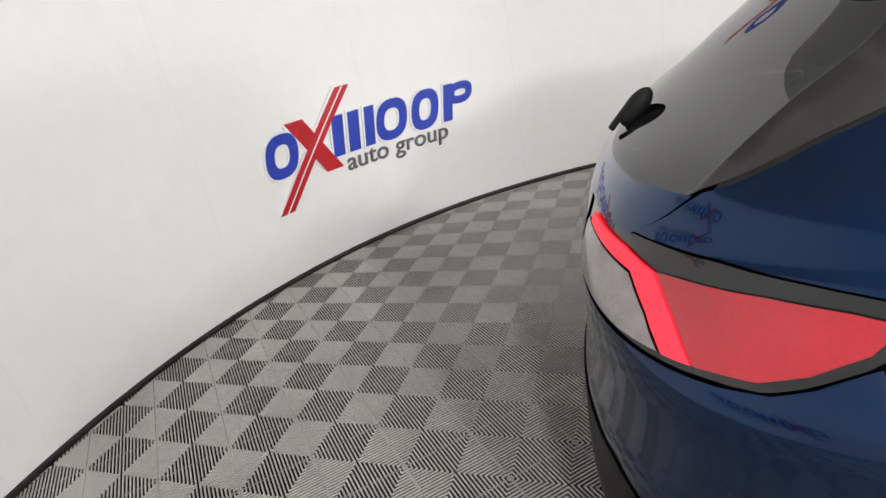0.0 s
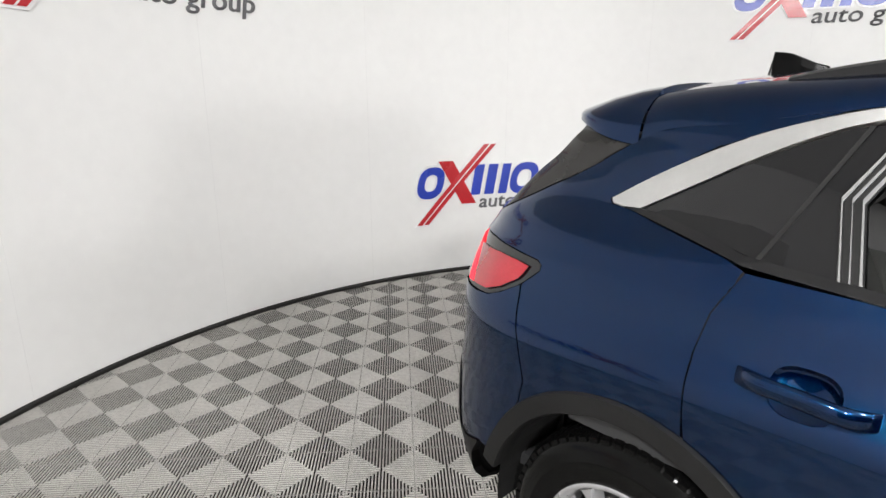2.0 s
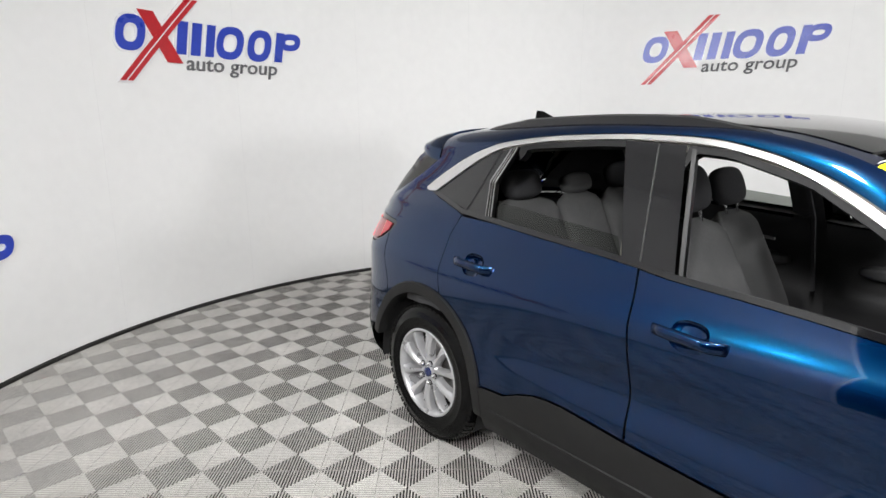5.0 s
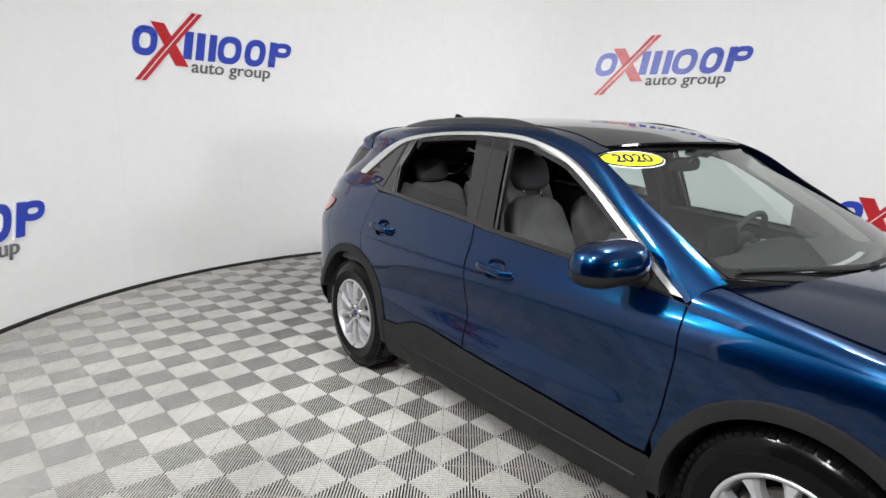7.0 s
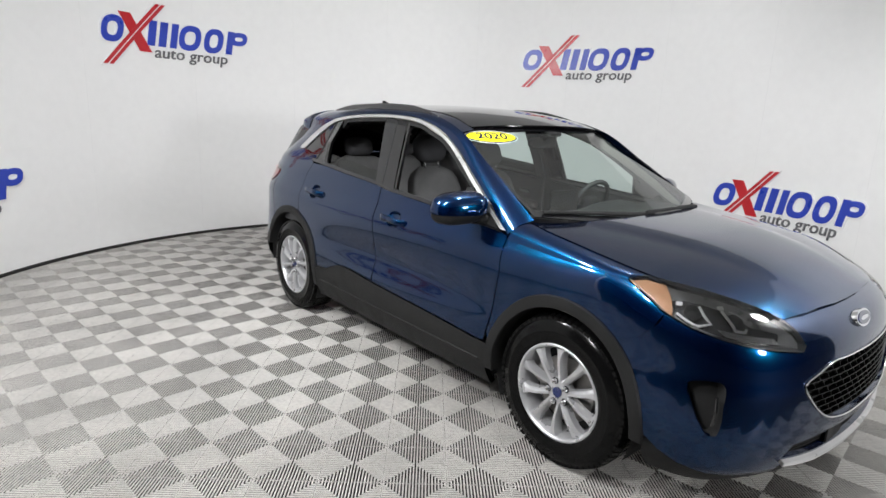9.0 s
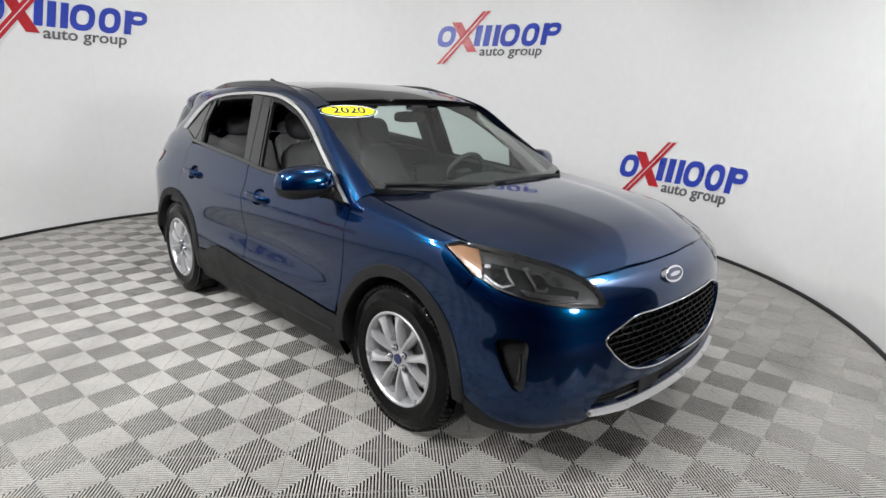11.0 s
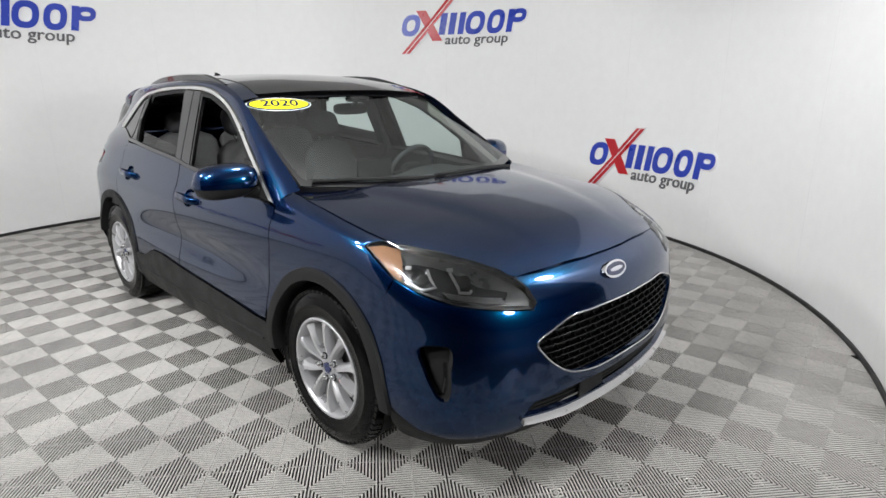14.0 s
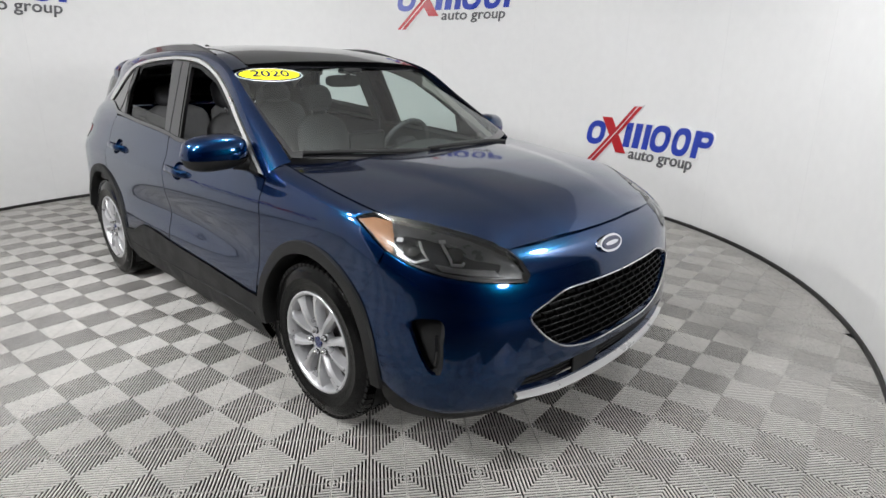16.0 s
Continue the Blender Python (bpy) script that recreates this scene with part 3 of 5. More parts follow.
# grille: dark backing, chrome surround, rows of bars and short uprights
gr = panel("grille", GRILLE, fr, DEEP, pair=False, off=-0.045, rim=0, step=0.05, label="black honeycomb grille with chrome surround")
bm = bmesh.new()
loop = [Vector(fr(u, z)) + Vector((0.004, 0, 0)) for u, z in spline(GRILLE[:10], 40)] + [Vector(fr(u, z)) + Vector((0.004, 0, 0)) for u, z in spline([(-u, z) for u, z in reversed(GRILLE[:10])], 40)][1:]
tube(bm, loop, 0.0036, 6)
part("surround", bm, BRIGHT, gr, "thin chrome surround", smooth=True)
bm = bmesh.new()
loop2 = GRILLE + GRILLE[:1]
quads(bm, [[Vector(fr(u, z)) for u, z in loop2], [Vector(fr(u, z)) - Vector((0.05, 0, 0)) for u, z in loop2]])
part("frame", bm, GLOSS_BLACK, gr)
rows_z = [.480 + .0262 * k for k in range(9)]
for k, z in enumerate(rows_z):
    us = [u / 200 for u in range(-120, 121) if inside(GRILLE, u / 200, z)]
    if len(us) < 4:
        continue
    bm = bmesh.new()
    pts = [Vector(fr(us[0] + (us[-1] - us[0]) * i / 28, z)) - Vector((0.018, 0, 0)) for i in range(29)]
    grid = [[p + Vector((dx, 0, dz)) for dx, dz in ((0.008, -0.0015), (0.010, 0.0), (0.008, 0.0015), (-0.012, 0.003), (-0.012, -0.003))] for p in pts]
    quads(bm, grid, loop_v=True)
    part("slat", bm, GRILLE_GLOSS, gr)
for k, z in enumerate(rows_z[:-1]):
    for i in range(-9, 10):
        u = (i + (0.5 if k % 2 else 0)) * 0.064
        if inside(GRILLE, u - 0.02, z + 0.014) and inside(GRILLE, u + 0.02, z + 0.014):
            p, q = Vector(fr(u - 0.008, z + 0.002)), Vector(fr(u + 0.008, z + 0.0265))
            bm = bmesh.new()
            v = [bm.verts.new(c) for c in (p + Vector((-0.014, -0.0022, 0)), p + Vector((-0.014, 0.0022, 0)), q + Vector((-0.014, 0.0022, 0)), q + Vector((-0.014, -0.0022, 0)))]
            w = [bm.verts.new(x.co - Vector((0.02, 0, 0))) for x in v]
            bm.faces.new(v)
            for c in range(4):
                bm.faces.new((v[c], w[c], w[(c + 1) % 4], v[(c + 1) % 4]))
            part("upright", bm, MESH_BLACK, gr)
lg = panel("lower_grille", INTAKE, fr, DEEP, pair=False, off=-0.05, rim=0, step=0.05, label="black lower intake")
for z in (.350, .369, .388, .405):
    bm = bmesh.new()
    tube(bm, [Vector(fr((-.57 + 1.14 * i / 24) * (1 - (z - .352) * .6), z)) - Vector((0.03, 0, 0)) for i in range(25)], 0.006, 6)
    part("slat", bm, CLAD, lg)
bm = bmesh.new()
box(bm, 2.262, 2.272, -0.30, -0.12, .335, .412, 0.004)
part("plate_block", bm, CLAD, lg)

# badge on the nose: plain oval with a bright rim and a plain bar
bg = empty("badge")
bg.parent = car
bc = Vector(fr(.045, .812)) + Vector((0.004, 0, 0))
tilt = Matrix.Translation(bc) @ Matrix.Rotation(radians(90 - 24), 4, "Y")


def ellipse(bm, a, b, z0, z1, m, n=32):
    lo = [bm.verts.new(m @ Vector((b * math.sin(2 * math.pi * k / n), a * math.cos(2 * math.pi * k / n), z0))) for k in range(n)]
    hi = [bm.verts.new(m @ Vector((b * 0.96 * math.sin(2 * math.pi * k / n), a * 0.97 * math.cos(2 * math.pi * k / n), z1))) for k in range(n)]
    for k in range(n):
        bm.faces.new((lo[k], lo[(k + 1) % n], hi[(k + 1) % n], hi[k]))
    bm.faces.new(hi)
    bmesh.ops.recalc_face_normals(bm, faces=bm.faces)


for nm, a, b, z0, z1, mt in (("badge_rim", .086, .037, -.014, .008, BRIGHT), ("badge_field", .072, .027, 0, .0105, BADGE_BLUE), ("badge_bar", .050, .009, .004, .012, BRIGHT)):
    bm = bmesh.new()
    ellipse(bm, a, b, z0, z1, tilt)
    part(nm, bm, mt, bg)

# headlights
for s in (1, -1):
    hd = empty("headlight")
    hd.parent = car
    hd["label"] = "clear headlight with amber corner and dark bowl"
    cu, cz = sum(p[0] for p in HEAD) / len(HEAD), sum(p[1] for p in HEAD) / len(HEAD)

    def hs(u, z, s=s):
        return fr(u * s, z)

    def inset(pts, k):
        return [(u + (cu - u) * k, z + (cz - z) * k) for u, z in pts]
    panel("lens", inset(HEAD, 0.004), hs, CLEAR, hd, 0.04, rim=0.0, off=0.004, pair=False)
    bm = bmesh.new()
    loop = HEAD + HEAD[:1]
    quads(bm, [[Vector(hs(u, z)) for u, z in loop], [Vector(hs(u, z)) + Vector((.002, 0, 0)) for u, z in inset(loop, 0.006)], [Vector(hs(u, z)) - Vector((0.03, -0.012 * s, 0)) for u, z in inset(loop, 0.03)]])
    part("bezel", bm, LAMP_GREY, hd)
    panel("bowl", inset(HEAD, 0.02), hs, LAMP_GREY, hd, 0.04, rim=0, off=-0.030, pair=False)
    panel("bowl_mask", [(1.0, .866), (.965, .895), (.935, .920), (.868, .926), (.809, .918), (.754, .902), (.710, .860), (.618, .838), (.590, .790), (.724, .797), (.860, .820), (fx(1.90, .847), .847)], hs, LAMP_DARK, hd, 0.04, rim=0, off=-0.026, pair=False, label="dark inner bowl")
    am = [(fx(1.648, .955), .955), (fx(1.70, .966), .966), (.885, .957), (.925, .925), (fx(1.84, .872), .872), (fx(1.84, .862), .862), (fx(1.80, .876), .876), (fx(1.73, .920), .920)]
    panel("corner_reflector", am, hs, AMBER, hd, 0.03, rim=0.01, off=-0.010, pair=False, label="amber corner reflector")
    panel("lower_blade", [(.56, .768), (.724, .790), (.860, .813), (fx(1.92, .842), .842), (fx(1.92, .834), .835), (.860, .806), (.724, .783), (.56, .762)], hs, BEAD, hd, 0.03, rim=0.01, off=-0.010, pair=False, label="grey lower edge")

    def deep(u, z, d, s=s):
        """A point d inside the lens."""
        p, h = Vector(hs(u, z)), 0.004
        n = (Vector(hs(u + h, z)) - Vector(hs(u - h, z))).cross(Vector(hs(u, z + h)) - Vector(hs(u, z - h))).normalized()
        if n.x < 0:
            n = -n
        return p - n * d, n
    for u, z, rad, zig, chip in ((.905, .886, .032, [(.984, .876), (.974, .858), (.958, .848), (.940, .844), (.880, .856), (.872, .880), (.849, .904)], (.922, .908)),
                                 (.757, .872, .029, [(.775, .895), (.796, .855), (.806, .841), (.770, .838), (.756, .846)], (.764, .902))):
        c, n = deep(u, z, .014)
        m = Matrix.Translation(c) @ n.to_track_quat("Z", "Y").to_matrix().to_4x4()
        bm = bmesh.new()
        prof = [(1.0, -.012), (1.0, .002), (.90, .005), (.80, -.004), (.62, .002), (.35, .006), (0.02, .007)]
        quads(bm, [[m @ Vector((rad * r * math.cos(t), rad * r * math.sin(t), zz)) for r, zz in prof] for t in [2 * math.pi * k / 24 for k in range(24)]], loop_u=True)
        part("projector", bm, GLOSS_BLACK, hd, "dark round projector", smooth=True)
        bm = bmesh.new()      # folded bright bracket round each projector
        tube(bm, [deep(a, b, .009)[0] for a, b in zig], .0056, 6)
        part("bracket", bm, SILVER, hd, "bright folded bracket")
        c, n = deep(*chip, .008)
        bm = bmesh.new()
        box(bm, -.012, .012, -.008, .008, -.004, .002, 0.002, Matrix.Translation(c) @ n.to_track_quat("Z", "Y").to_matrix().to_4x4())
        part("light_chip", bm, WHITE_SIGN, hd, "white light chip")
    bm = bmesh.new()
    tube(bm, [deep(a, b, .009)[0] for a, b in spline([(.745, .893), (.728, .884), (.724, .866)], 8)], .0024, 5)
    part("arc_trim", bm, BRIGHT, hd, "thin bright arc")
    bm = bmesh.new()
    for k in range(26):
        u = .655 + .008 * k
        a_, b_ = deep(u, .797 + .13 * (u - .66), .018)[0], deep(u + .008, .820 + .13 * (u - .66), .018)[0]
        tube(bm, [a_, b_], .0014, 4)
    tagged(part("comb", bm, SILVER, hd), kind="stuff")
    panel("inner_reflector", [(.560, .775), (.660, .800), (.612, .838), (.562, .825)], hs, LAMP_GREY, hd, 0.02, rim=0.004, off=-0.018, pair=False)

# bonnet
edge_y = curve1([1.0, 1.3, 1.55, 1.69, 1.76, 1.86, 1.98, 2.07, 2.11, 2.18], [.800, .815, .826, .822, .787, .722, .632, .572, .548, .5])
edge_z = curve1([1.0, 1.3, 1.55, 1.69, 1.76, 1.86, 1.98, 2.07, 2.11, 2.18], [1.075, 1.035, 1.000, .980, .968, .949, .916, .886, .865, .85])
mid_z = curve1([1.0, 1.2, 1.4, 1.6, 1.8, 1.95, 2.08, 2.14, 2.18], [1.085, 1.078, 1.066, 1.046, 1.014, .978, .926, .895, .868])


def bonnet(x, y):
    k = min(abs(y) / edge_y(x), 1.1)
    z = mid_z(x) - (mid_z(x) - edge_z(x)) * k ** 2.6
    fade = max(0.0, min(1.0, (2.12 - x) / 0.5))
    ridge = 0.54 - 0.24 * (x - 1.1)
    return (x, y, z + 0.014 * fade * math.exp(-(abs(y) / ridge) ** 12))


hood_half = [(1.255, 0), (1.235, .25), (1.17, .50), (1.07, .72), (1.03, .79)] + [(x, edge_y(x) + (0.004 if x > 1.7 else -0.002)) for x in (1.15, 1.3, 1.45, 1.6, 1.69, 1.73, 1.76, 1.81, 1.86, 1.92, 1.98, 2.03, 2.07, 2.10)] + [(2.117, .540), (2.146, .41), (2.171, .15), (2.174, 0)]
full = hood_half + [(x, -y) for x, y in reversed(hood_half) if y > 0]
panel("hood", full, bonnet, PAINT, pair=False, step=0.05, rim=0.018, label="blue hood with soft raised centre")

# front wing: side skin and the roll-over to the bonnet
low_z = curve1([.93, 1.1, 1.3, 1.5, 1.64], [.985, .975, .963, .955, .955])
wing = [(.955, .985)] + [(x, low_z(x)) for x in (1.05, 1.2, 1.35, 1.5, 1.6)] + [(1.632, .957), (1.712, .918), (1.815, .863), (1.784, .80), (1.729, .746)] + arcpts(WX, WZ, RF, 52, 165, 26) + [(.905, .52), (.925, .60), (.957, .83)]
panel("front_wing", wing, side, PAINT, step=0.03)


def ribbon(name, low, high, ctrl_k, mat, n=40, m=8, label="", flip=False):
    """A curved strip between two space curves on both sides; ctrl_k: how far it bulges."""
    A, B = spline(low, n), spline(high, n)
    for s in (1, -1):
        bm = bmesh.new()
        grid = []
        for a, b in zip(A, B):
            a, b = Vector(a), Vector(b)
            c = Vector(((a.x + b.x) / 2, a.y + (b.y - a.y) * (0.5 - ctrl_k), b.z + (a.z - b.z) * (0.5 - ctrl_k)))
            grid.append([Vector((p.x, p.y * s, p.z)) for p in [a * (1 - t) ** 2 + c * 2 * t * (1 - t) + b * t * t for t in [k / m for k in range(m + 1)]]])
        quads(bm, grid, flip=(s > 0) != flip)
        part(name, bm, mat, car, label, smooth=True)


xs = (.955, 1.05, 1.2, 1.35, 1.5, 1.6, 1.64)
ribbon("wing_top", [(x, -half(x, low_z(x)), low_z(x)) for x in xs], [(max(x, 1.0) if x > .96 else .985, -edge_y(x) + .006, edge_z(x) - .004) for x in xs], 0.30, PAINT)
ribbon("wing_tip", [(x, -half(x, z), z) for x, z in ((1.64, .955), (1.66, .962), (1.69, .974), (1.74, .972), (1.80, .958))], [(x, -edge_y(x) + .005, edge_z(x) - .004) for x in (1.64, 1.66, 1.69, 1.74, 1.80)], 0.4, PAINT, n=8)

# doors
BELT = [(-.208, 1.098), (-.1, 1.083), (.12, 1.070), (.34, 1.056), (.62, 1.032), (.92, 1.006)]
fdoor = [(.947, 1.0), (.951, .83), (.917, .60), (.897, .52), (.885, .462), (.80, .462), (.70, .470), (.44, .484), (.10, .498), (-.163, .510), (-.170, .6), (-.176, .773), (-.198, .975), (-.205, 1.096)] + BELT[1:]


def cup(hx, hz, r=1.0, n=28):
    """The rounded outline of the hollow behind a handle."""
    return [(hx + .064 * r * math.copysign(abs(math.cos(t)) ** .75, math.cos(t)), hz - .004 + .047 * r * math.copysign(abs(math.sin(t)) ** .75, math.sin(t))) for t in [2 * math.pi * k / n for k in range(n)]]


doors = panel("front_door", fdoor, side, PAINT, step=0.028, holes=[cup(.02, .938)])
rdoor = [(-.175, .513), (-.433, .532), (-.52, .532), (-.594, .524), (-.68, .498), (-.76, .464), (-.86, .458)] + arcpts(-AX, WZ, RR_, 11, 71, 16) + [(-1.236, .86), (-1.241, .93), (-1.242, .994), (-1.227, 1.072), (-1.181, 1.164), (-.966, 1.158), (-.69, 1.135), (-.39, 1.115), (-.214, 1.099), (-.206, .975), (-.184, .773), (-.178, .6)]
rdoors = panel("rear_door", rdoor, side, PAINT, step=0.028, holes=[cup(-1.022, .977)])
for dset, hx, hz, tilt_ in ((doors, .02, .938, -.03), (rdoors, -1.022, .977, -.03)):
    for ob, s in zip(dset, (1, -1)):
        w = half(hx, hz)
        bm = bmesh.new()
        path = [(hx - .125, -(half(hx - .125, hz) + .004), hz - .004), (hx - .09, -(w + .032), hz + .004), (hx, -(w + .042), hz + .003), (hx + .09, -(w + .036), hz - .004), (hx + .125, -(w + .004), hz - .010)]
        pts = spline([(p[0], p[1] * s, p[2]) for p in path], 14)
        grid = []
        for p in pts:
            grid.append([Vector(p) + Vector((0, 0.011 * math.cos(a), 0.020 * math.sin(a))) for a in [2 * math.pi * k / 10 for k in range(10)]])
        r_ = quads(bm, grid, loop_v=True)
        bm.faces.new(r_[0])
        bm.faces.new(r_[-1])
        bmesh.ops.recalc_face_normals(bm, faces=bm.faces)
        part("handle", bm, PAINT, ob, smooth=True)
        bm = bmesh.new()
        quads(bm, [[(x, -(half(x, z) - d) * s, z) for x, z in cup(hx, hz, r)] for r, d in ((1.0, .0), (.96, .002), (.88, .007), (.74, .013), (.50, .017), (.05, .018))], loop_v=True)
        bmesh.ops.recalc_face_normals(bm, faces=bm.faces)
        part("handle_cup", bm, PAINT, ob, smooth=True)

# rear quarter
CH_OUT = [(.93, 1.020), (.736, 1.150), (.60, 1.238), (.45, 1.338), (.25, 1.443), (0, 1.514), (-.3, 1.536), (-.52, 1.535), (-.83, 1.519), (-1.06, 1.488), (-1.225, 1.440), (-1.38, 1.370), (-1.50, 1.302), (-1.558, 1.266)]
CH_IN = [(.885, 1.024), (.715, 1.138), (.58, 1.226), (.435, 1.322), (.25, 1.424), (0, 1.496), (-.3, 1.520), (-.52, 1.518), (-.83, 1.500), (-1.06, 1.462), (-1.2, 1.402), (-1.33, 1.330), (-1.47, 1.252)]


def rxz(pts):
    """Points (x, z) on the rear surface, with steps between them."""
    out = []
    for (x0, z0), (x1, z1) in zip(pts, pts[1:]):
        n = max(1, int(math.hypot(x1 - x0, z1 - z0) / .02))
        out += [(rx(x0 + (x1 - x0) * k / n, z0 + (z1 - z0) * k / n), z0 + (z1 - z0) * k / n) for k in range(n)]
    return out + [(rx(*pts[-1]), pts[-1][1])]


TAILLAMP = [(.40, 1.082), (.60, 1.088), (.707, 1.094), (.80, 1.099), (.907, 1.102), (rx(-1.839, 1.095), 1.095), (rx(-1.759, 1.088), 1.088)] + [tuple(p) for p in spline([(rx(-1.722, 1.084), 1.084), (rx(-1.706, 1.075), 1.075), (rx(-1.707, 1.062), 1.062), (rx(-1.726, 1.046), 1.046), (rx(-1.768, 1.012), 1.012), (rx(-1.829, .980), .980), (rx(-1.880, .960), .960), (.963, .951), (.883, .947), (.75, .944)], 30)] + [(.50, .940), (.42, .960)]
quarter = rxz([(-1.240, .862), (-1.245, .93), (-1.246, .994), (-1.231, 1.072), (-1.186, 1.166), (-1.23, 1.184), (-1.32, 1.204), (-1.40, 1.222), (-1.50, 1.246), (-1.555, 1.251), (-1.566, 1.262), (-1.55, 1.278), (-1.50, 1.303), (-1.38, 1.374), (-1.30, 1.418), (-1.30, 1.458), (-1.40, 1.45), (-1.50, 1.43), (-1.535, 1.416), (-1.555, 1.399), (-1.604, 1.370), (-1.66, 1.333), (-1.734, 1.295), (-1.812, 1.258), (-1.868, 1.229), (-1.93, 1.199), (-1.975, 1.180)]) + [(.711, 1.098), (.80, 1.103), (.907, 1.106), (rx(-1.839, 1.099), 1.099), (rx(-1.759, 1.092), 1.092), (rx(-1.717, 1.088), 1.088), (rx(-1.700, 1.077), 1.077), (rx(-1.701, 1.060), 1.060), (rx(-1.721, 1.043), 1.043), (rx(-1.745, 1.024), 1.024)] + rxz([(-1.757, 1.011), (-1.738, .94), (-1.710, .84), (-1.688, .765)] + arcpts(-AX, WZ, RR_, 134, 72, 18))
panel("rear_quarter", quarter, rr, PAINT, step=0.03)
rb = rxz([(-1.763, 1.009), (-1.743, .94), (-1.715, .84), (-1.693, .763)] + arcpts(-AX, WZ, RR_, 135, 163, 9)) + [(1.062, .494), (.971, .468), (.905, .466), (.892, .560), (.854, .626), (.733, .664), (.40, .675), (0, .68), (0, .80), (.45, .80), (.50, .934), (.75, .938), (.883, .941), (.963, .945), (rx(-1.883, .954), .954), (rx(-1.832, .973), .973), (rx(-1.776, 1.003), 1.003)]
rb_half = [p for p in rb]
i0 = rb_half.index((0, .68))
seq = rb_half[i0 + 1:] + rb_half[:i0 + 1]
panel("rear_bumper", mirror_half(seq), rr, PAINT, pair=False, step=0.035)
rc = [(0, .674), (.40, .669), (.728, .658), (.848, .620), (.886, .557), (.899, .460), (.971, .462), (1.062, .488), (1.00, .42), (.94, .33), (.86, .25), (.75, .20), (0, .20)]
panel("rear_cladding", mirror_half(rc), rr, CLAD, pair=False, step=0.05, off=0.004, rim=0.03, label="dark grey textured plastic lower bumper")
tg = [(0, 1.168), (.40, 1.166), (.589, 1.162), (.65, 1.159), (.724, 1.165), (rx(-1.990, 1.173), 1.173), (.702, 1.092), (.60, 1.083), (.395, 1.077), (.412, .956), (.49, .928), (.44, .806), (0, .806)]
tailgate = panel("tailgate", mirror_half(tg), rr, PAINT, pair=False, step=0.05)
# the rear window ends in a crease; a gloss black panel runs from there to the body
crease_x = curve1([1.168, 1.185, 1.235, 1.275, 1.31, 1.362, 1.40, 1.44], [-2.000, -1.980, -1.932, -1.890, -1.852, -1.786, -1.752, -1.726])
crease_y = curve1([1.168, 1.185, 1.31, 1.362, 1.40, 1.44], [.652, .652, .645, .643, .635, .602])
bow = curve1([1.168, 1.20, 1.25, 1.32], [3.4, 2.8, 2.0, 1.9])
GLASS_Z = [1.170 + .288 * k / 20 for k in range(21)]


def rear_pane(k, z):
    return (tail(z) + (crease_x(z) - tail(z)) * abs(k) ** bow(z), k * crease_y(z), z)


bm = bmesh.new()
quads(bm, [[rear_pane(k / 16, z) for k in range(-16, 17)] for z in [1.158] + GLASS_Z], flip=True)
part("rear_window", bm, REAR_TINT, car, "dark tinted rear window", smooth=True)
SIDE_LINE = spline([(-1.992, 1.176), (-1.935, 1.203), (-1.872, 1.233), (-1.816, 1.262), (-1.738, 1.299), (-1.664, 1.337), (-1.608, 1.374), (-1.562, 1.400), (-1.530, 1.424)], 20)
for s in (1, -1):
    bm = bmesh.new()
    rows = []
    for z, (xb, zb) in zip(GLASS_Z, SIDE_LINE):
        a, b = Vector(rear_pane(s, z)), Vector((xb, s * (half(xb, zb) - .002), zb))
        rows.append([a + Vector((-.002, -.016 * s, 0)), a + Vector((-.003, -.003 * s, 0)), a + Vector((0, .001 * s, 0)), a.lerp(b, .5) + Vector((0, .004 * s, 0)), b, b + Vector((.004, -.014 * s, 0))])
    quads(bm, rows, flip=s < 0)
    black = part("side_glass", bm, SIDE_BLACK, car, "gloss black panel beside the rear window", smooth=True)
    black.data.set_sharp_from_angle(angle=radians(50))
bm = bmesh.new()
HUBC = Matrix.Translation((-2.128, -0.20, 1.218)) @ Matrix.Rotation(radians(40), 4, "Y")
bmesh.ops.create_uvsphere(bm, u_segments=18, v_segments=12, radius=1, matrix=HUBC @ Matrix.Diagonal((.025, .027, .050, 1)))
rw = part("rear_wiper", bm, CLAD, car, "black rear wiper hub", smooth=True)
bm = bmesh.new()
box(bm, -.024, -.008, -.007, .007, -.074, .01, 0.005, HUBC)
part("washer_nozzle", bm, CLAD, rw)

# tail lamps
for s in (1, -1):
    tl = empty("tail_lamp")
    tl.parent = car
    tl["label"] = "red tail lamp with black surround and lit bar"

    def ts(u, z, s=s):
        return rr(u * s, z)
    panel("housing", TAILLAMP, ts, GLOSS_BLACK, tl, 0.04, rim=0.02, off=-0.004, pair=False)
    red = [(.805, 1.060), (.838, 1.064), (.990, 1.072), (rx(-1.796, 1.070), 1.070), (rx(-1.745, 1.064), 1.064), (rx(-1.776, 1.023), 1.023), (rx(-1.839, .987), .987), (rx(-1.899, .966), .966), (.930, .960), (.878, 1.006)]
    panel("red_lens", red, ts, LENS_RED, tl, 0.035, rim=0.008, off=0.003, pair=False, label="glossy red lens")
    panel("light_bar", [(.50, 1.068), (.70, 1.070), (.80, 1.058), (.873, 1.006), (.925, .960), (.872, .957), (.818, 1.0), (.744, 1.042), (.50, 1.048)], ts, BULB, tl, 0.03, rim=0.006, off=0.004, pair=False, label="lit red light bar")
    panel("reverse_lens", [(.45, 1.042), (.738, 1.036), (.812, .996), (.860, .957), (.75, .951), (.50, .948), (.44, .970)], ts, LAMP_CLEAR, tl, 0.03, rim=0.006, off=0.002, pair=False, label="clear reversing lens")

# spoiler: a shell rounded in plan, from the lower edge over the lip to the roof
SPX = -1.536


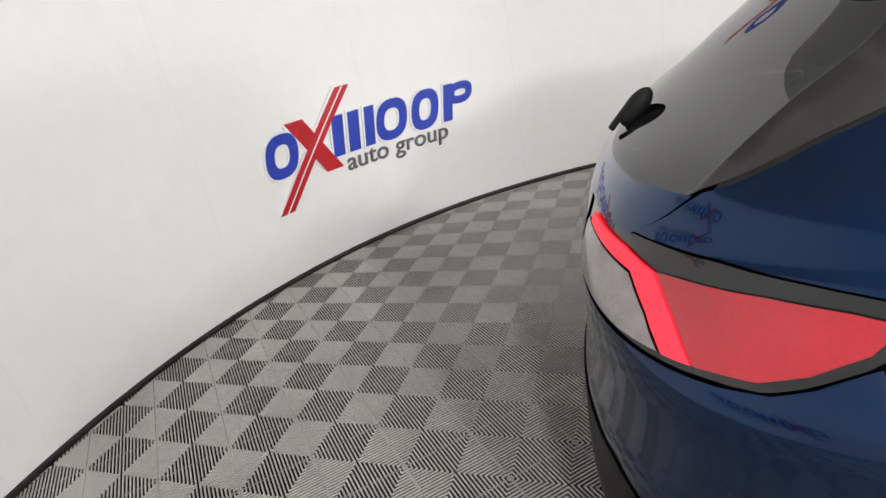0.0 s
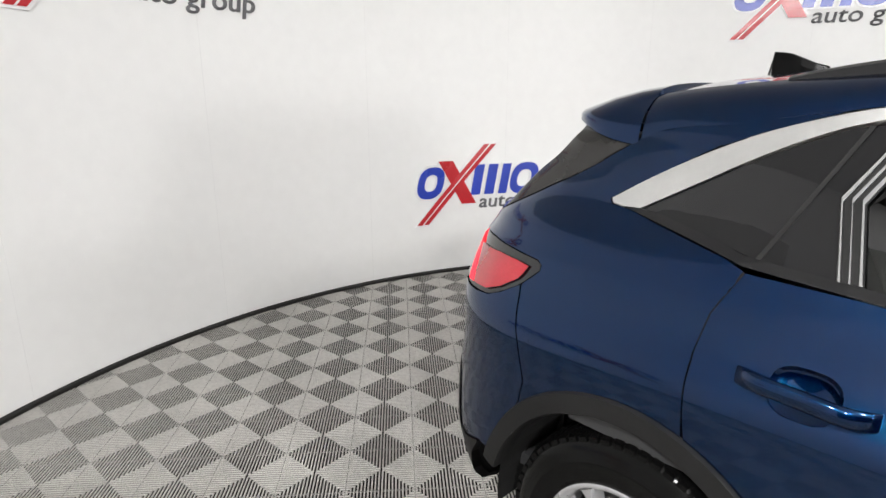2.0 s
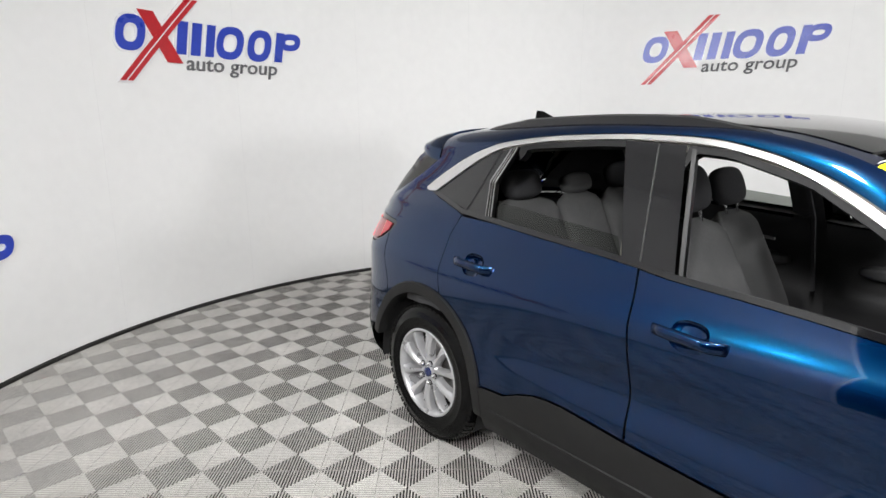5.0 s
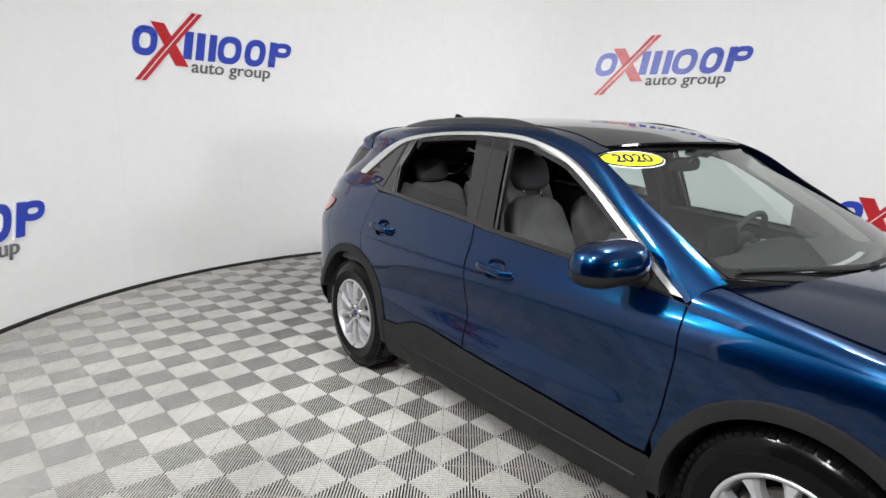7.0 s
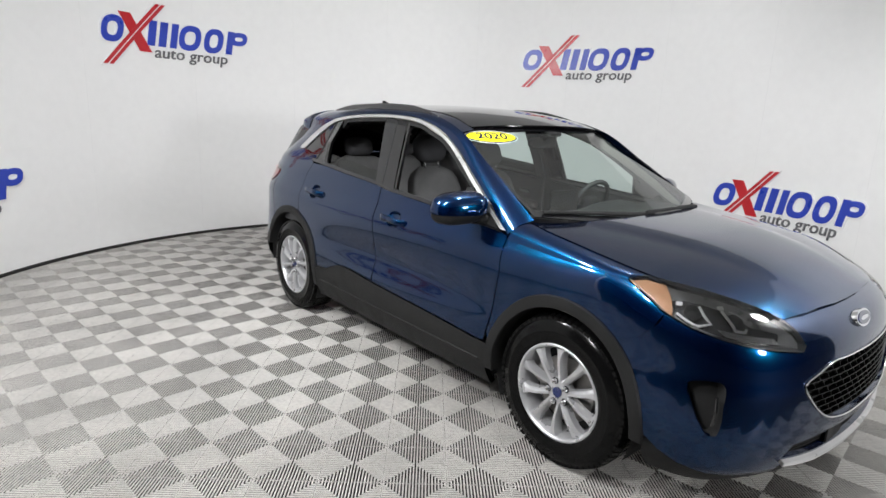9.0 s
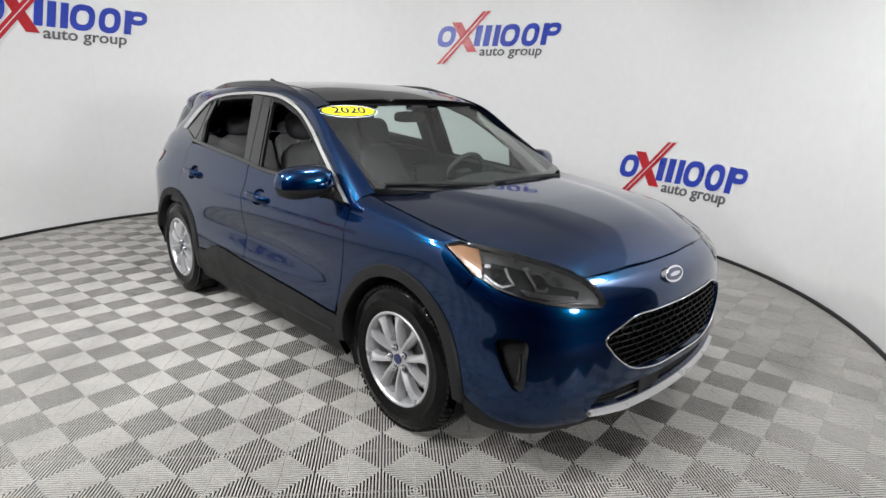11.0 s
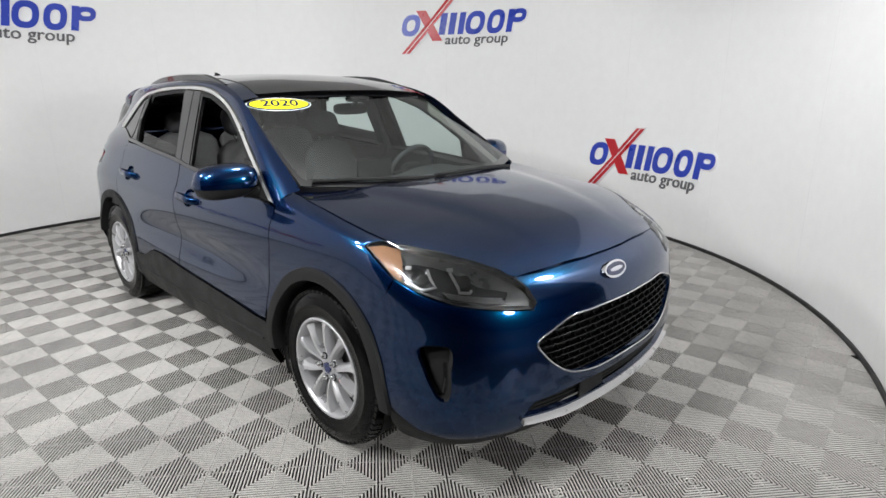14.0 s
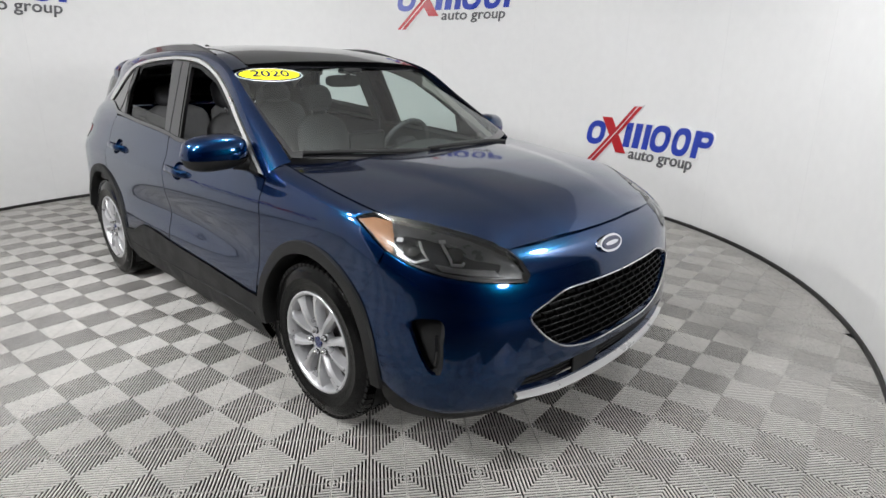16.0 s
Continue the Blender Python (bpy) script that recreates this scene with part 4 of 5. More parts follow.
def spoiler_row(e, deep, wide, z_mid, z_end, z_pow):
    a = e * math.pi / 2
    c, q = max(math.cos(a), 0.0) ** .62, math.copysign(abs(math.sin(a)) ** .62, a)
    return (SPX - deep * c, wide * q, z_mid + (z_end - z_mid) * abs(e) ** z_pow)


bm = bmesh.new()
grid = []
for k in range(-36, 37):
    e = k / 36
    grid.append([spoiler_row(e, .20, .60, 1.450, 1.405, 3), spoiler_row(e, .305, .652, 1.458, 1.398, 3), spoiler_row(e, .325, .652, 1.464, 1.418, 3), spoiler_row(e, .330, .645, 1.474, 1.446, 4),
                 spoiler_row(e, .320, .636, 1.484, 1.466, 4), spoiler_row(e, .20, .612, 1.519, 1.490, 4), spoiler_row(e, .09, .588, 1.544, 1.508, 3), spoiler_row(e, .0, .562, 1.557, 1.520, 2.4), spoiler_row(e, -.012, .555, 1.540, 1.505, 2.4)])
quads(bm, grid)
bmesh.ops.recalc_face_normals(bm, faces=bm.faces)
sp = part("spoiler", bm, PAINT, car, smooth=True)
sp.data.set_sharp_from_angle(angle=radians(50))

# roof, pillars and cant rails
CANT_LOW = [(x, -half(x, z), z) for x, z in ((.945, 1.005), (.745, 1.155), (.607, 1.244), (.455, 1.344), (.253, 1.450), (0, 1.520), (-.3, 1.542), (-.52, 1.541), (-.83, 1.525), (-1.06, 1.494), (-1.20, 1.474), (-1.30, 1.458), (-1.40, 1.450), (-1.50, 1.428), (-1.530, 1.414))]
CANT_TOP = [(1.035, -.775, 1.080), (.85, -.752, 1.196), (.64, -.728, 1.318), (.385, -.697, 1.468), (.10, -.655, 1.546), (-.3, -.625, 1.574), (-.52, -.618, 1.578), (-.83, -.606, 1.572), (-1.06, -.595, 1.562), (-1.20, -.588, 1.554), (-1.30, -.580, 1.548), (-1.40, -.572, 1.540), (-1.50, -.562, 1.528), (-1.530, -.559, 1.523)]
ribbon("cant_rail", CANT_LOW, CANT_TOP, 0.30, PAINT, n=70, m=8)
panel("rear_quarter", [(-1.07, 1.492), (-1.20, 1.474), (-1.305, 1.458), (-1.305, 1.412), (-1.225, 1.444), (-1.14, 1.470)], side, PAINT, step=0.04, rim=0)
top_y = curve1([-1.6, -1.06, -.52, -.3, .10, .385, .42], [.555, .595, .618, .625, .655, .697, .70])
top_z = curve1([-1.6, -1.4, -1.06, -.52, -.3, .10, .385, .5], [1.512, 1.540, 1.562, 1.578, 1.574, 1.540, 1.462, 1.42])
mid_roof = curve1([-1.6, -1.4, -1.0, -.5, -.1, .2, .36, .45], [1.548, 1.578, 1.605, 1.616, 1.605, 1.570, 1.536, 1.51])


def roof(x, y):
    k = min(abs(y) / top_y(x), 1.05)
    return (x, y, mid_roof(x) - (mid_roof(x) - top_z(x)) * k ** 2.2)


def strip(x0, x1, ky=1.0, n=12, curved=0.0):
    xs_ = [x0 + (x1 - x0) * k / n for k in range(n + 1)]
    r_ = [(x, top_y(x) * ky - .001) for x in xs_]
    return r_ + [(x, -y) for x, y in reversed(r_)]




def cap_front(x_back, ky, gap):
    xs_ = [x_back + (.33 - x_back) * k / 10 for k in range(11)]
    r_ = [(x, top_y(x) * ky) for x in xs_]
    f_ = [(.478 - .264 * y * y * 1.0 - .012 - gap, y) for y in [r_[-1][1] * (1 - 2 * k / 14) for k in range(15)]]
    return r_ + f_ + [(x, -y) for x, y in reversed(r_)]


panel("roof_glass", cap_front(-.98, .86, .02), roof, GLOSS_BLACK, pair=False, step=0.08, rim=0.01, off=0.003, label="black glass panoramic roof panel")
panel("roof_skin", strip(-1.530, -.985), roof, PAINT, pair=False, step=0.08, rim=0.01)
for s in (1, -1):
    xs_ = [-.985 + 1.37 * k / 24 for k in range(25)]
    pts = [(x, s * top_y(x)) for x in xs_] + [(x, s * top_y(x) * .865) for x in reversed(xs_)]
    panel("roof_side", pts, roof, PAINT, pair=False, step=0.08, rim=0)
bm = bmesh.new()
quads(bm, [[Vector(roof(x, y)) - Vector((0, 0, .035)) for y in [-.58 + 1.16 * j / 12 for j in range(13)]] for x in [-1.52 + 1.82 * k / 20 for k in range(21)]])
part("headliner", bm, LINER, car, "pale grey headliner", smooth=True)
bm = bmesh.new()      # tailgate lining from the headliner to the rear window
quads(bm, [[(-1.50, k / 16 * .62, roof(-1.50, k / 16 * .56)[2] - .036), Vector(rear_pane(k / 16 * .97, 1.425)) + Vector((.016, 0, 0))] for k in range(-16, 17)])
part("tailgate_lining", bm, DASH, car, "dark tailgate lining")
# roof rails
for s in (1, -1):
    bm = bmesh.new()
    pts = []
    for k in range(25):
        x = .10 - 1.32 * k / 24
        e = min(k, 24 - k) / 3.0
        lift = .026 * min(1.0, e / 1.6) ** 0.8
        pts.append((x, s * (top_y(x) - .012), top_z(x) + lift - .006))
    grid = [[Vector(p) + Vector((0, a, b)) for a, b in ((-.020, -.022), (-.015, .008), (0, .014), (.015, .008), (.020, -.022))] for p in pts]
    r_ = quads(bm, grid, loop_v=True)
    bm.faces.new(r_[0])
    bm.faces.new(r_[-1])
    bmesh.ops.recalc_face_normals(bm, faces=bm.faces)
    ob = part("roof_rail", bm, GLOSS_BLACK, car, "black roof rail", smooth=True)
    ob.data.set_sharp_from_angle(angle=radians(40))
bm = bmesh.new()
fin = [(-1.295, 1.602, .004), (-1.33, 1.612, .009), (-1.37, 1.629, .010), (-1.400, 1.642, .008), (-1.425, 1.647, .006), (-1.452, 1.649, .004)]
quads(bm, [[(x, -.026 + .003 * i, 1.570), (x, -w - .004, z - .022), (x, -w, z - .003), (x, 0, z), (x, w, z - .003), (x, w + .004, z - .022), (x, .026 - .003 * i, 1.570)] for i, (x, z, w) in enumerate(fin)])
bm.faces.new([bm.verts.new(p) for p in ((-1.464, -.011, 1.570), (-1.453, -.008, 1.627), (-1.452, -.004, 1.646), (-1.452, 0, 1.649), (-1.452, .004, 1.646), (-1.453, .008, 1.627), (-1.464, .011, 1.570))])
part("antenna_fin", bm, MESH_BLACK, car, "dark shark-fin antenna", smooth=False)

# side glass and trim
CH_S = [tuple(p) for p in spline(CH_OUT, 60)] + [(-1.552, 1.254), (-1.525, 1.250)] + [tuple(p) for p in reversed(spline(CH_IN, 60))]
panel("window_trim", CH_S, side, CHROME, step=0.05, off=0.004, rim=0.012, label="satin chrome window surround")
BL = [(-1.52, 1.250), (-1.40, 1.225), (-1.25, 1.192), (-1.19, 1.176), (-.966, 1.161), (-.69, 1.138), (-.39, 1.118), (-.208, 1.102), (-.1, 1.086), (.12, 1.073), (.34, 1.059), (.62, 1.035), (.905, 1.010)]
BL_UP = [(x, z + .020) for x, z in BL[1:-1]]
panel("belt_trim", BL + [(.885, 1.02)] + list(reversed(BL_UP)) + [(-1.47, 1.252)], side, GLOSS_BLACK, step=0.06, off=0.004, rim=0.02)


def upper(x):
    return float(np.interp(-x, [-p[0] for p in CH_IN], [p[1] for p in CH_IN]))


def lower(x):
    return float(np.interp(x, [p[0] for p in BL_UP], [p[1] for p in BL_UP]))


quarter_glass = [(-1.462, 1.252)] + [(x / 100, upper(x / 100) - .002) for x in range(-145, -103, 3)] + [(-1.030, upper(-1.03) - .003), (-1.171, lower(-1.171)), (-1.30, lower(-1.3)), (-1.40, lower(-1.40))]
panel("quarter_window", quarter_glass, side, DARK_PANE, step=0.05, off=-0.004, rim=0.004, label="dark tinted fixed window")
panel("window_seal", [(-1.172, lower(-1.172)), (-1.031, upper(-1.03) - .002), (-1.020, upper(-1.02) - .002), (-1.161, lower(-1.161))], side, DEEP, step=0.05, off=-0.002, rim=0.012)
# the divider stands upright from the belt, then leans forward to the roof
KINK = 1.332
panel("rear_door_glass", [(-1.160, lower(-1.16)), (-1.019, upper(-1.019) - .003), (-.958, upper(-.958) - .002), (-1.046, KINK), (-1.016, lower(-1.016))], side, DARK_PANE, rdoors, step=0.05, off=-0.004, rim=0.004, label="dark tinted fixed window")
for name, a, b, mat, off, label in (("window_bar", .0, .046, CLAD, .003, "black window divider"), ("divider_strip", .003, .007, BEAD, .007, "thin grey bead"), ("divider_strip", .021, .024, BEAD, .007, "thin grey bead"), ("divider_strip", .038, .043, BEAD, .007, "thin grey bead")):
    left, right = [(-1.018 + a, lower(-1.018)), (-1.047 + a, KINK), (-.962 + a, upper(-.962 + a) - .004)], [(-1.018 + b, lower(-1.0)), (-1.047 + b, KINK - .008), (-.962 + b, upper(-.962 + b) - .004)]
    panel(name, left + right[::-1], side, mat, rdoors, step=0.04, off=off, rim=0.02 if mat == CLAD else 0.004, label=label)
panel("pillar_cover", [(-.392, upper(-.39) - .002), (-.288, lower(-.288)), (-.078, lower(-.078)), (-.150, upper(-.15) - .002)], side, GLOSS_BLACK, step=0.05, off=0.0, rim=0.03, label="gloss black centre pillar")
panel("pillar_strip", [(-.128, upper(-.13) - .01), (-.064, lower(-.064)), (-.048, lower(-.05)), (-.112, upper(-.11) - .012)], side, STRIP, step=0.05, off=0.0, rim=0.02)
panel("pillar_gap", [(-.256, upper(-.26) - .004), (-.212, lower(-.21)), (-.206, lower(-.21)), (-.250, upper(-.25) - .004)], side, STRIP, step=0.06, off=0.002, rim=0.003)
fr_top = [(x / 100, upper(x / 100) - .001) for x in range(-39, -92, -4)]
panel("window_frame", [(-.390, upper(-.39) - .001)] + fr_top[1:] + [(-.912, upper(-.91) - .001), (-.914, upper(-.914) - .024)] + [(-.895, upper(-.89) - .060), (-.87, upper(-.87) - .034)] + [(x, z - .022) for x, z in reversed(fr_top[1:-1])] + [(-.384, upper(-.39) - .023)], side, CLAD, rdoors, step=0.06, off=-0.001, rim=0.035)
ff = [(x / 100, upper(x / 100) - .001) for x in range(-14, 66, 4)]
panel("window_frame", ff + [(.645, upper(.66) - .026)] + [(x, z - .022) for x, z in reversed(ff[1:])] + [(-.118, upper(-.12) - .036), (-.134, upper(-.13) - .070), (-.146, upper(-.14) - .072)], side, CLAD, doors, step=0.06, off=-0.001, rim=0.035)
panel("sail_panel", [(.875, 1.024), (.655, upper(.655) - .002), (.575, upper(.58) - .035), (.560, lower(.56)), (.86, 1.018)], side, CLAD, doors, step=0.05, off=0.002, rim=0.03, label="black mirror mount panel")
panel("lowered_glass", [(-.976, lower(-.976)), (-.990, lower(-.976) + .072), (-.325, lower(-.31) + .062), (-.300, lower(-.30))], side, TINT, rdoors, step=0.06, off=-0.012, rim=0.0, label="tinted window glass lowered most of the way")

for s in (1, -1):      # lining from the headliner down to the window frames
    bm = bmesh.new()
    quads(bm, [[(x, s * .575, roof(x, .575)[2] - .034), (x, s * (half(x, upper(x)) - .045), upper(x) + .010), (x, s * (half(x, upper(x)) - .028), upper(x) - .026)] for x in [-1.30 + 1.62 * k / 30 for k in range(31)]])
    part("roof_lining", bm, LINER, car, smooth=True)

# windscreen
screen_x = curve1([1.03, 1.10, 1.20, 1.32, 1.43, 1.49, 1.55], [1.305, 1.178, .980, .740, .520, .425, .33])


def screen(y, z):
    return (screen_x(z) - .264 * y * y, y, z)


ws = [(0, 1.062), (.25, 1.064), (.45, 1.072), (.65, 1.088), (.764, 1.098), (.742, 1.22), (.716, 1.36), (.690, 1.480), (.45, 1.512), (.2, 1.526), (0, 1.530)]
ws_in = [(0, 1.085), (.25, 1.087), (.45, 1.095), (.62, 1.108), (.738, 1.122), (.722, 1.22), (.697, 1.36), (.674, 1.452), (.45, 1.468), (.2, 1.478), (0, 1.480)]
panel("windscreen", mirror_half(ws_in), screen, PANE, pair=False, step=0.09, rim=0, label="clear laminated windscreen").visible_shadow = False
panel("windscreen_border", mirror_half(ws), screen, GLOSS_BLACK, pair=False, step=0.06, rim=0.006, holes=[mirror_half(ws_in)], label="black screen-printed windscreen border")
# cowl and wipers
bm = bmesh.new()
quads(bm, [[Vector(screen(y, 1.062 + .036 * (abs(y) / .764) ** 2)) + Vector((-.005, 0, -.006)) for y in [-.78 + 1.56 * k / 24 for k in range(25)]], [Vector((1.262 - .30 * (abs(y) / .79) ** 2.4, y, 1.050 - .0 * abs(y))) + Vector((0, 0, .012 * (abs(y) / .78))) for y in [-.79 + 1.58 * k / 24 for k in range(25)]], [Vector((1.30 - .26 * (abs(y) / .79) ** 2.4, y, 1.02)) for y in [-.79 + 1.58 * k / 24 for k in range(25)]]])
part("cowl", bm, DEEP, car, "black plastic cowl panel")
for pts in ([(1.215, -.02, 1.072), (1.19, -.25, 1.086), (1.10, -.52, 1.099), (1.03, -.71, 1.104)], [(1.13, .62, 1.060), (1.20, .40, 1.083), (1.225, .15, 1.090), (1.225, -.10, 1.090)]):
    bm = bmesh.new()
    tube(bm, [(p[0] + .008, p[1], p[2] + .012) for p in spline(pts, 16)], [.011] * 9 + [.009] * 8, 6)
    tube(bm, [(p[0] + .006, p[1], p[2] - .012) for p in spline(pts, 16)], .004, 5)
    part("wiper", bm, DEEP, car, "black wiper blade")

# door mirrors
for s in (1, -1):
    mr = empty("door_mirror")
    mr.parent = car
    mr["label"] = "blue door mirror with black lower half"
    bm = bmesh.new()
    ctr = Vector((.700, -.975 * s, 1.108))
    grid = []
    for i in range(13):
        t = -1 + 2 * i / 12
        w = math.sqrt(max(0.0, 1 - abs(t) ** 3.2))
        row = []
        for k in range(21):
            a = math.pi * 2 * k / 20
            cx_, sz_ = math.cos(a), math.sin(a)
            dx = .075 * w * math.copysign(abs(cx_) ** 0.8, cx_) * (1.15 if cx_ > 0 else .75)
            dz = .078 * w * math.copysign(abs(sz_) ** 0.8, sz_)
            row.append(ctr + Vector((dx - .035 * t * 1.0, -.118 * t * s, dz - .01 * t)))
        grid.append(row)
    quads(bm, grid, flip=s < 0)
    bmesh.ops.remove_doubles(bm, verts=bm.verts, dist=1e-5)
    bmesh.ops.scale(bm, vec=(1.12, 1.22, 1.06), verts=bm.verts, space=Matrix.Translation(-ctr))
    bmesh.ops.recalc_face_normals(bm, faces=bm.faces)
    low = bm.copy()
    bmesh.ops.bisect_plane(bm, geom=bm.faces[:] + bm.edges[:] + bm.verts[:], plane_co=ctr - Vector((0, 0, .026)), plane_no=(0, 0, 1), clear_inner=True)
    bmesh.ops.bisect_plane(low, geom=low.faces[:] + low.edges[:] + low.verts[:], plane_co=ctr - Vector((0, 0, .028)), plane_no=(0, 0, 1), clear_outer=True)
    bmesh.ops.scale(low, vec=(.985, .985, .985), verts=low.verts, space=Matrix.Translation(-ctr))
    part("mirror_cap", bm, PAINT, mr, smooth=True)
    part("mirror_base", low, CLAD, mr, "black plastic lower shell", smooth=True)
    bm = bmesh.new()
    tube(bm, spline([(.735, -.90 * s, 1.055), (.755, -.86 * s, 1.048), (.770, -.815 * s, 1.045)], 6), [.030, .028, .028, .030, .032, .034, .036], 10)
    part("mirror_arm", bm, CLAD, mr, "black plastic arm", smooth=True)
    bm = bmesh.new()
    quads(bm, [[(ctr + Vector((-.058 - .032 * t, -.10 * t * s, .058 * q * math.sqrt(1 - abs(t) ** 4)))) for q in (-1, 0, 1)] for t in [-.98 + 1.96 * k / 10 for k in range(11)]])
    part("mirror_glass", bm, BRIGHT, mr, "mirror glass")

# cladding: sills and wheel arches
sill = [(.872, .458), (.80, .458), (.70, .466), (.44, .480), (.10, .494), (-.171, .507), (-.433, .527), (-.52, .527), (-.594, .519), (-.68, .493), (-.76, .459), (-.86, .453)] + arcpts(-AX, WZ, RR_ - .004, 11, -16, 6) + [(-.88, .235), (0, .228), (.88, .235)] + arcpts(WX, WZ, RF - .004, 196, 168, 6)
sill[0] = (.906, .458)
sills = panel("sill_cladding", sill, side, CLAD, step=0.06, off=0.010, rim=0.03, label="black textured plastic sill cladding")
for ob, s in zip(sills, (1, -1)):
    bm = bmesh.new()
    tube(bm, [(x, -(half(x, .355) + .006) * s, .355) for x in [-.86 + 1.72 * k / 20 for k in range(21)]], .010, 6)
    part("ridge", bm, CLAD, ob)
for cx_, R, a0, a1 in ((WX, RF, -4, 184), (-AX, RR_, -8, 166)):
    n = 44
    for s in (1, -1):
        bm = bmesh.new()
        grid = []
        for k in range(n + 1):
            a = radians(a0 + (a1 - a0) * k / n)
            row = []
            for r_, off in ((R + .001, -.004), (R - .004, .012), (R - .030, .014), (R - .055, .012), (R - .060, .004), (R - .060, -.07)):
                x, z = cx_ + r_ * math.cos(a), WZ + r_ * math.sin(a)
                row.append((x, -(half(min(max(x, -2.1), 2.05), z) + off) * s, z))
            grid.append(row)
        quads(bm, grid, flip=s < 0)
        ob = part("wheel_arch", bm, CLAD, car, "black textured plastic arch moulding", smooth=True)
        ob.data.set_sharp_from_angle(angle=radians(50))
        bm = bmesh.new()
        quads(bm, [[(cx_ + (R - .058) * math.cos(a), -y * s, WZ + (R - .058) * math.sin(a)) for y in (.885, .58)] for a in [radians(a0 - 20 + (a1 - a0 + 40) * k / 30) for k in range(31)]], flip=s < 0)
        vs_ = [bm.verts.new((cx_ + (R - .058) * math.cos(a), -.58 * s, WZ + (R - .058) * math.sin(a))) for a in [radians(-25 + 230 * k / 30) for k in range(31)]]
        bm.faces.new(vs_)
        part("wheel_well", bm, DEEP, car, "black wheel well liner")

# underbody and bulkheads, dark
bm = bmesh.new()
box(bm, -2.05, 2.10, -.57, .57, .20, .42)
box(bm, -.86, .86, -.80, .80, .235, .42)
box(bm, 1.03, 2.02, -.57, .57, .42, .80)
box(bm, -2.15, -1.75, -.60, .60, .42, .70)
part("underbody", bm, DEEP, car, "black underbody")

# wheels
def lathe(bm, prof, n=48, m=None, spin=0.0):
    grid = [[Vector((r * math.cos(a), y, r * math.sin(a))) for r, y in prof] for a in [2 * math.pi * k / n + spin for k in range(n)]]
    rows = quads(bm, grid, loop_u=True)
    if m is not None:
        bmesh.ops.transform(bm, matrix=m, verts=bm.verts)
    return rows


def wheel():
    """Axis along y, outer face towards -y, centred on the tyre."""
    th = empty("wheel")
    bm = bmesh.new()
    prof = [(.222, -.098), (.232, -.108), (.255, -.113), (.285, -.1135), (.288, -.1150), (.292, -.1130), (.315, -.109), (.338, -.098), (.352, -.085), (.358, -.075), (.3605, -.05), (.362, 0), (.3605, .05), (.358, .075), (.352, .088), (.325, .108), (.25, .112), (.222, .098)]
    lathe(bm, prof, 72)
    tyre = part("tyre", bm, RUBBER, th, "black rubber tyre", smooth=True)
    bm = bmesh.new()      # shoulder and tread blocks
    for k in range(64):
        a = 2 * math.pi * k / 64
        rot = Matrix.Rotation(a, 4, "Y")
        for y0, y1, t in ((-.098, -.060, .0), (-.050, -.008, .025), (.006, .050, .0), (.060, .095, .025)):
            r0, r1 = (.340, .3625) if y0 > -.09 else (.330, .3615)
            m = rot @ Matrix.Rotation(t, 4, "Y")
            lowside = .352 if y0 < -.09 else .364
            v = [bm.verts.new(m @ Vector(p)) for p in ((-.0125, y0, lowside), (.0125, y0, lowside), (.0125, y1, .3645), (-.0125, y1, .3645), (-.0125, y0, r0), (.0125, y0, r0), (.0125, y1, r0), (-.0125, y1, r0))]
            for q in ((0, 1, 2, 3), (0, 4, 5, 1), (1, 5, 6, 2), (2, 6, 7, 3), (3, 7, 4, 0)):
                bm.faces.new([v[i] for i in q])
    bmesh.ops.recalc_face_normals(bm, faces=bm.faces)
    tagged(part("tread", bm, RUBBER, tyre), kind="stuff")
    bm = bmesh.new()      # barrel and lip
    lathe(bm, [(.232, -.108), (.228, -.112), (.220, -.110), (.214, -.098), (.206, -.080), (.2055, -.070)], 64)
    rim = part("rim", bm, ALLOY, th, "silver alloy rim with five paired spokes", smooth=True)
    bm = bmesh.new()
    lathe(bm, [(.2055, -.072), (.200, -.04), (.198, .09), (.215, .10), (.222, .098)], 64)
    part("barrel", bm, ALLOY, rim, "shaded inner barrel", smooth=True)
    bm = bmesh.new()      # five pairs of spokes and the hub
    for k in range(5):
        for sgn_ in (-1, 1):
            base = 2 * math.pi * k / 5 + math.pi / 2
            grid = []
            for j in range(9):
                t = j / 8
                r = .045 + (.212 - .045) * t
                ang = base + sgn_ * (.40 * (1 - t) ** 2 + .290 * (1 - (1 - t) ** 2))
                wdt = .0105 + .0060 * t ** 1.2 + .013 * max(0, (t - .74) / .26) ** 2
                dep = -.088 - .012 * math.sin(math.pi * t) - .012 * t
                c = Vector((r * math.cos(ang), 0, r * math.sin(ang)))
                tan = Vector((-math.sin(ang), 0, math.cos(ang)))
                grid.append([c + tan * a * sgn_ * wdt + Vector((0, dep + d, 0)) for a, d in ((-1.25, .045), (-1.05, .014), (-.35, .001), (-.25, 0), (.80, -.002), (1.0, .006), (1.2, .045))])
            quads(bm, grid, flip=False)
    lathe(bm, [(.001, -.090), (.034, -.092), (.058, -.090), (.066, -.080), (.068, -.05)], 40)
    bmesh.ops.recalc_face_normals(bm, faces=bm.faces)
    sp_ = part("spokes", bm, ALLOY, rim, smooth=True)
    sp_.data.set_sharp_from_angle(angle=radians(24))
    bm = bmesh.new()
    ellipse(bm, .025, .025, -.004, .003, Matrix.Translation((0, -.096, 0)) @ Matrix.Rotation(radians(90), 4, "X"))
    part("centre_cap", bm, BADGE_BLUE, rim, "dark blue centre cap")
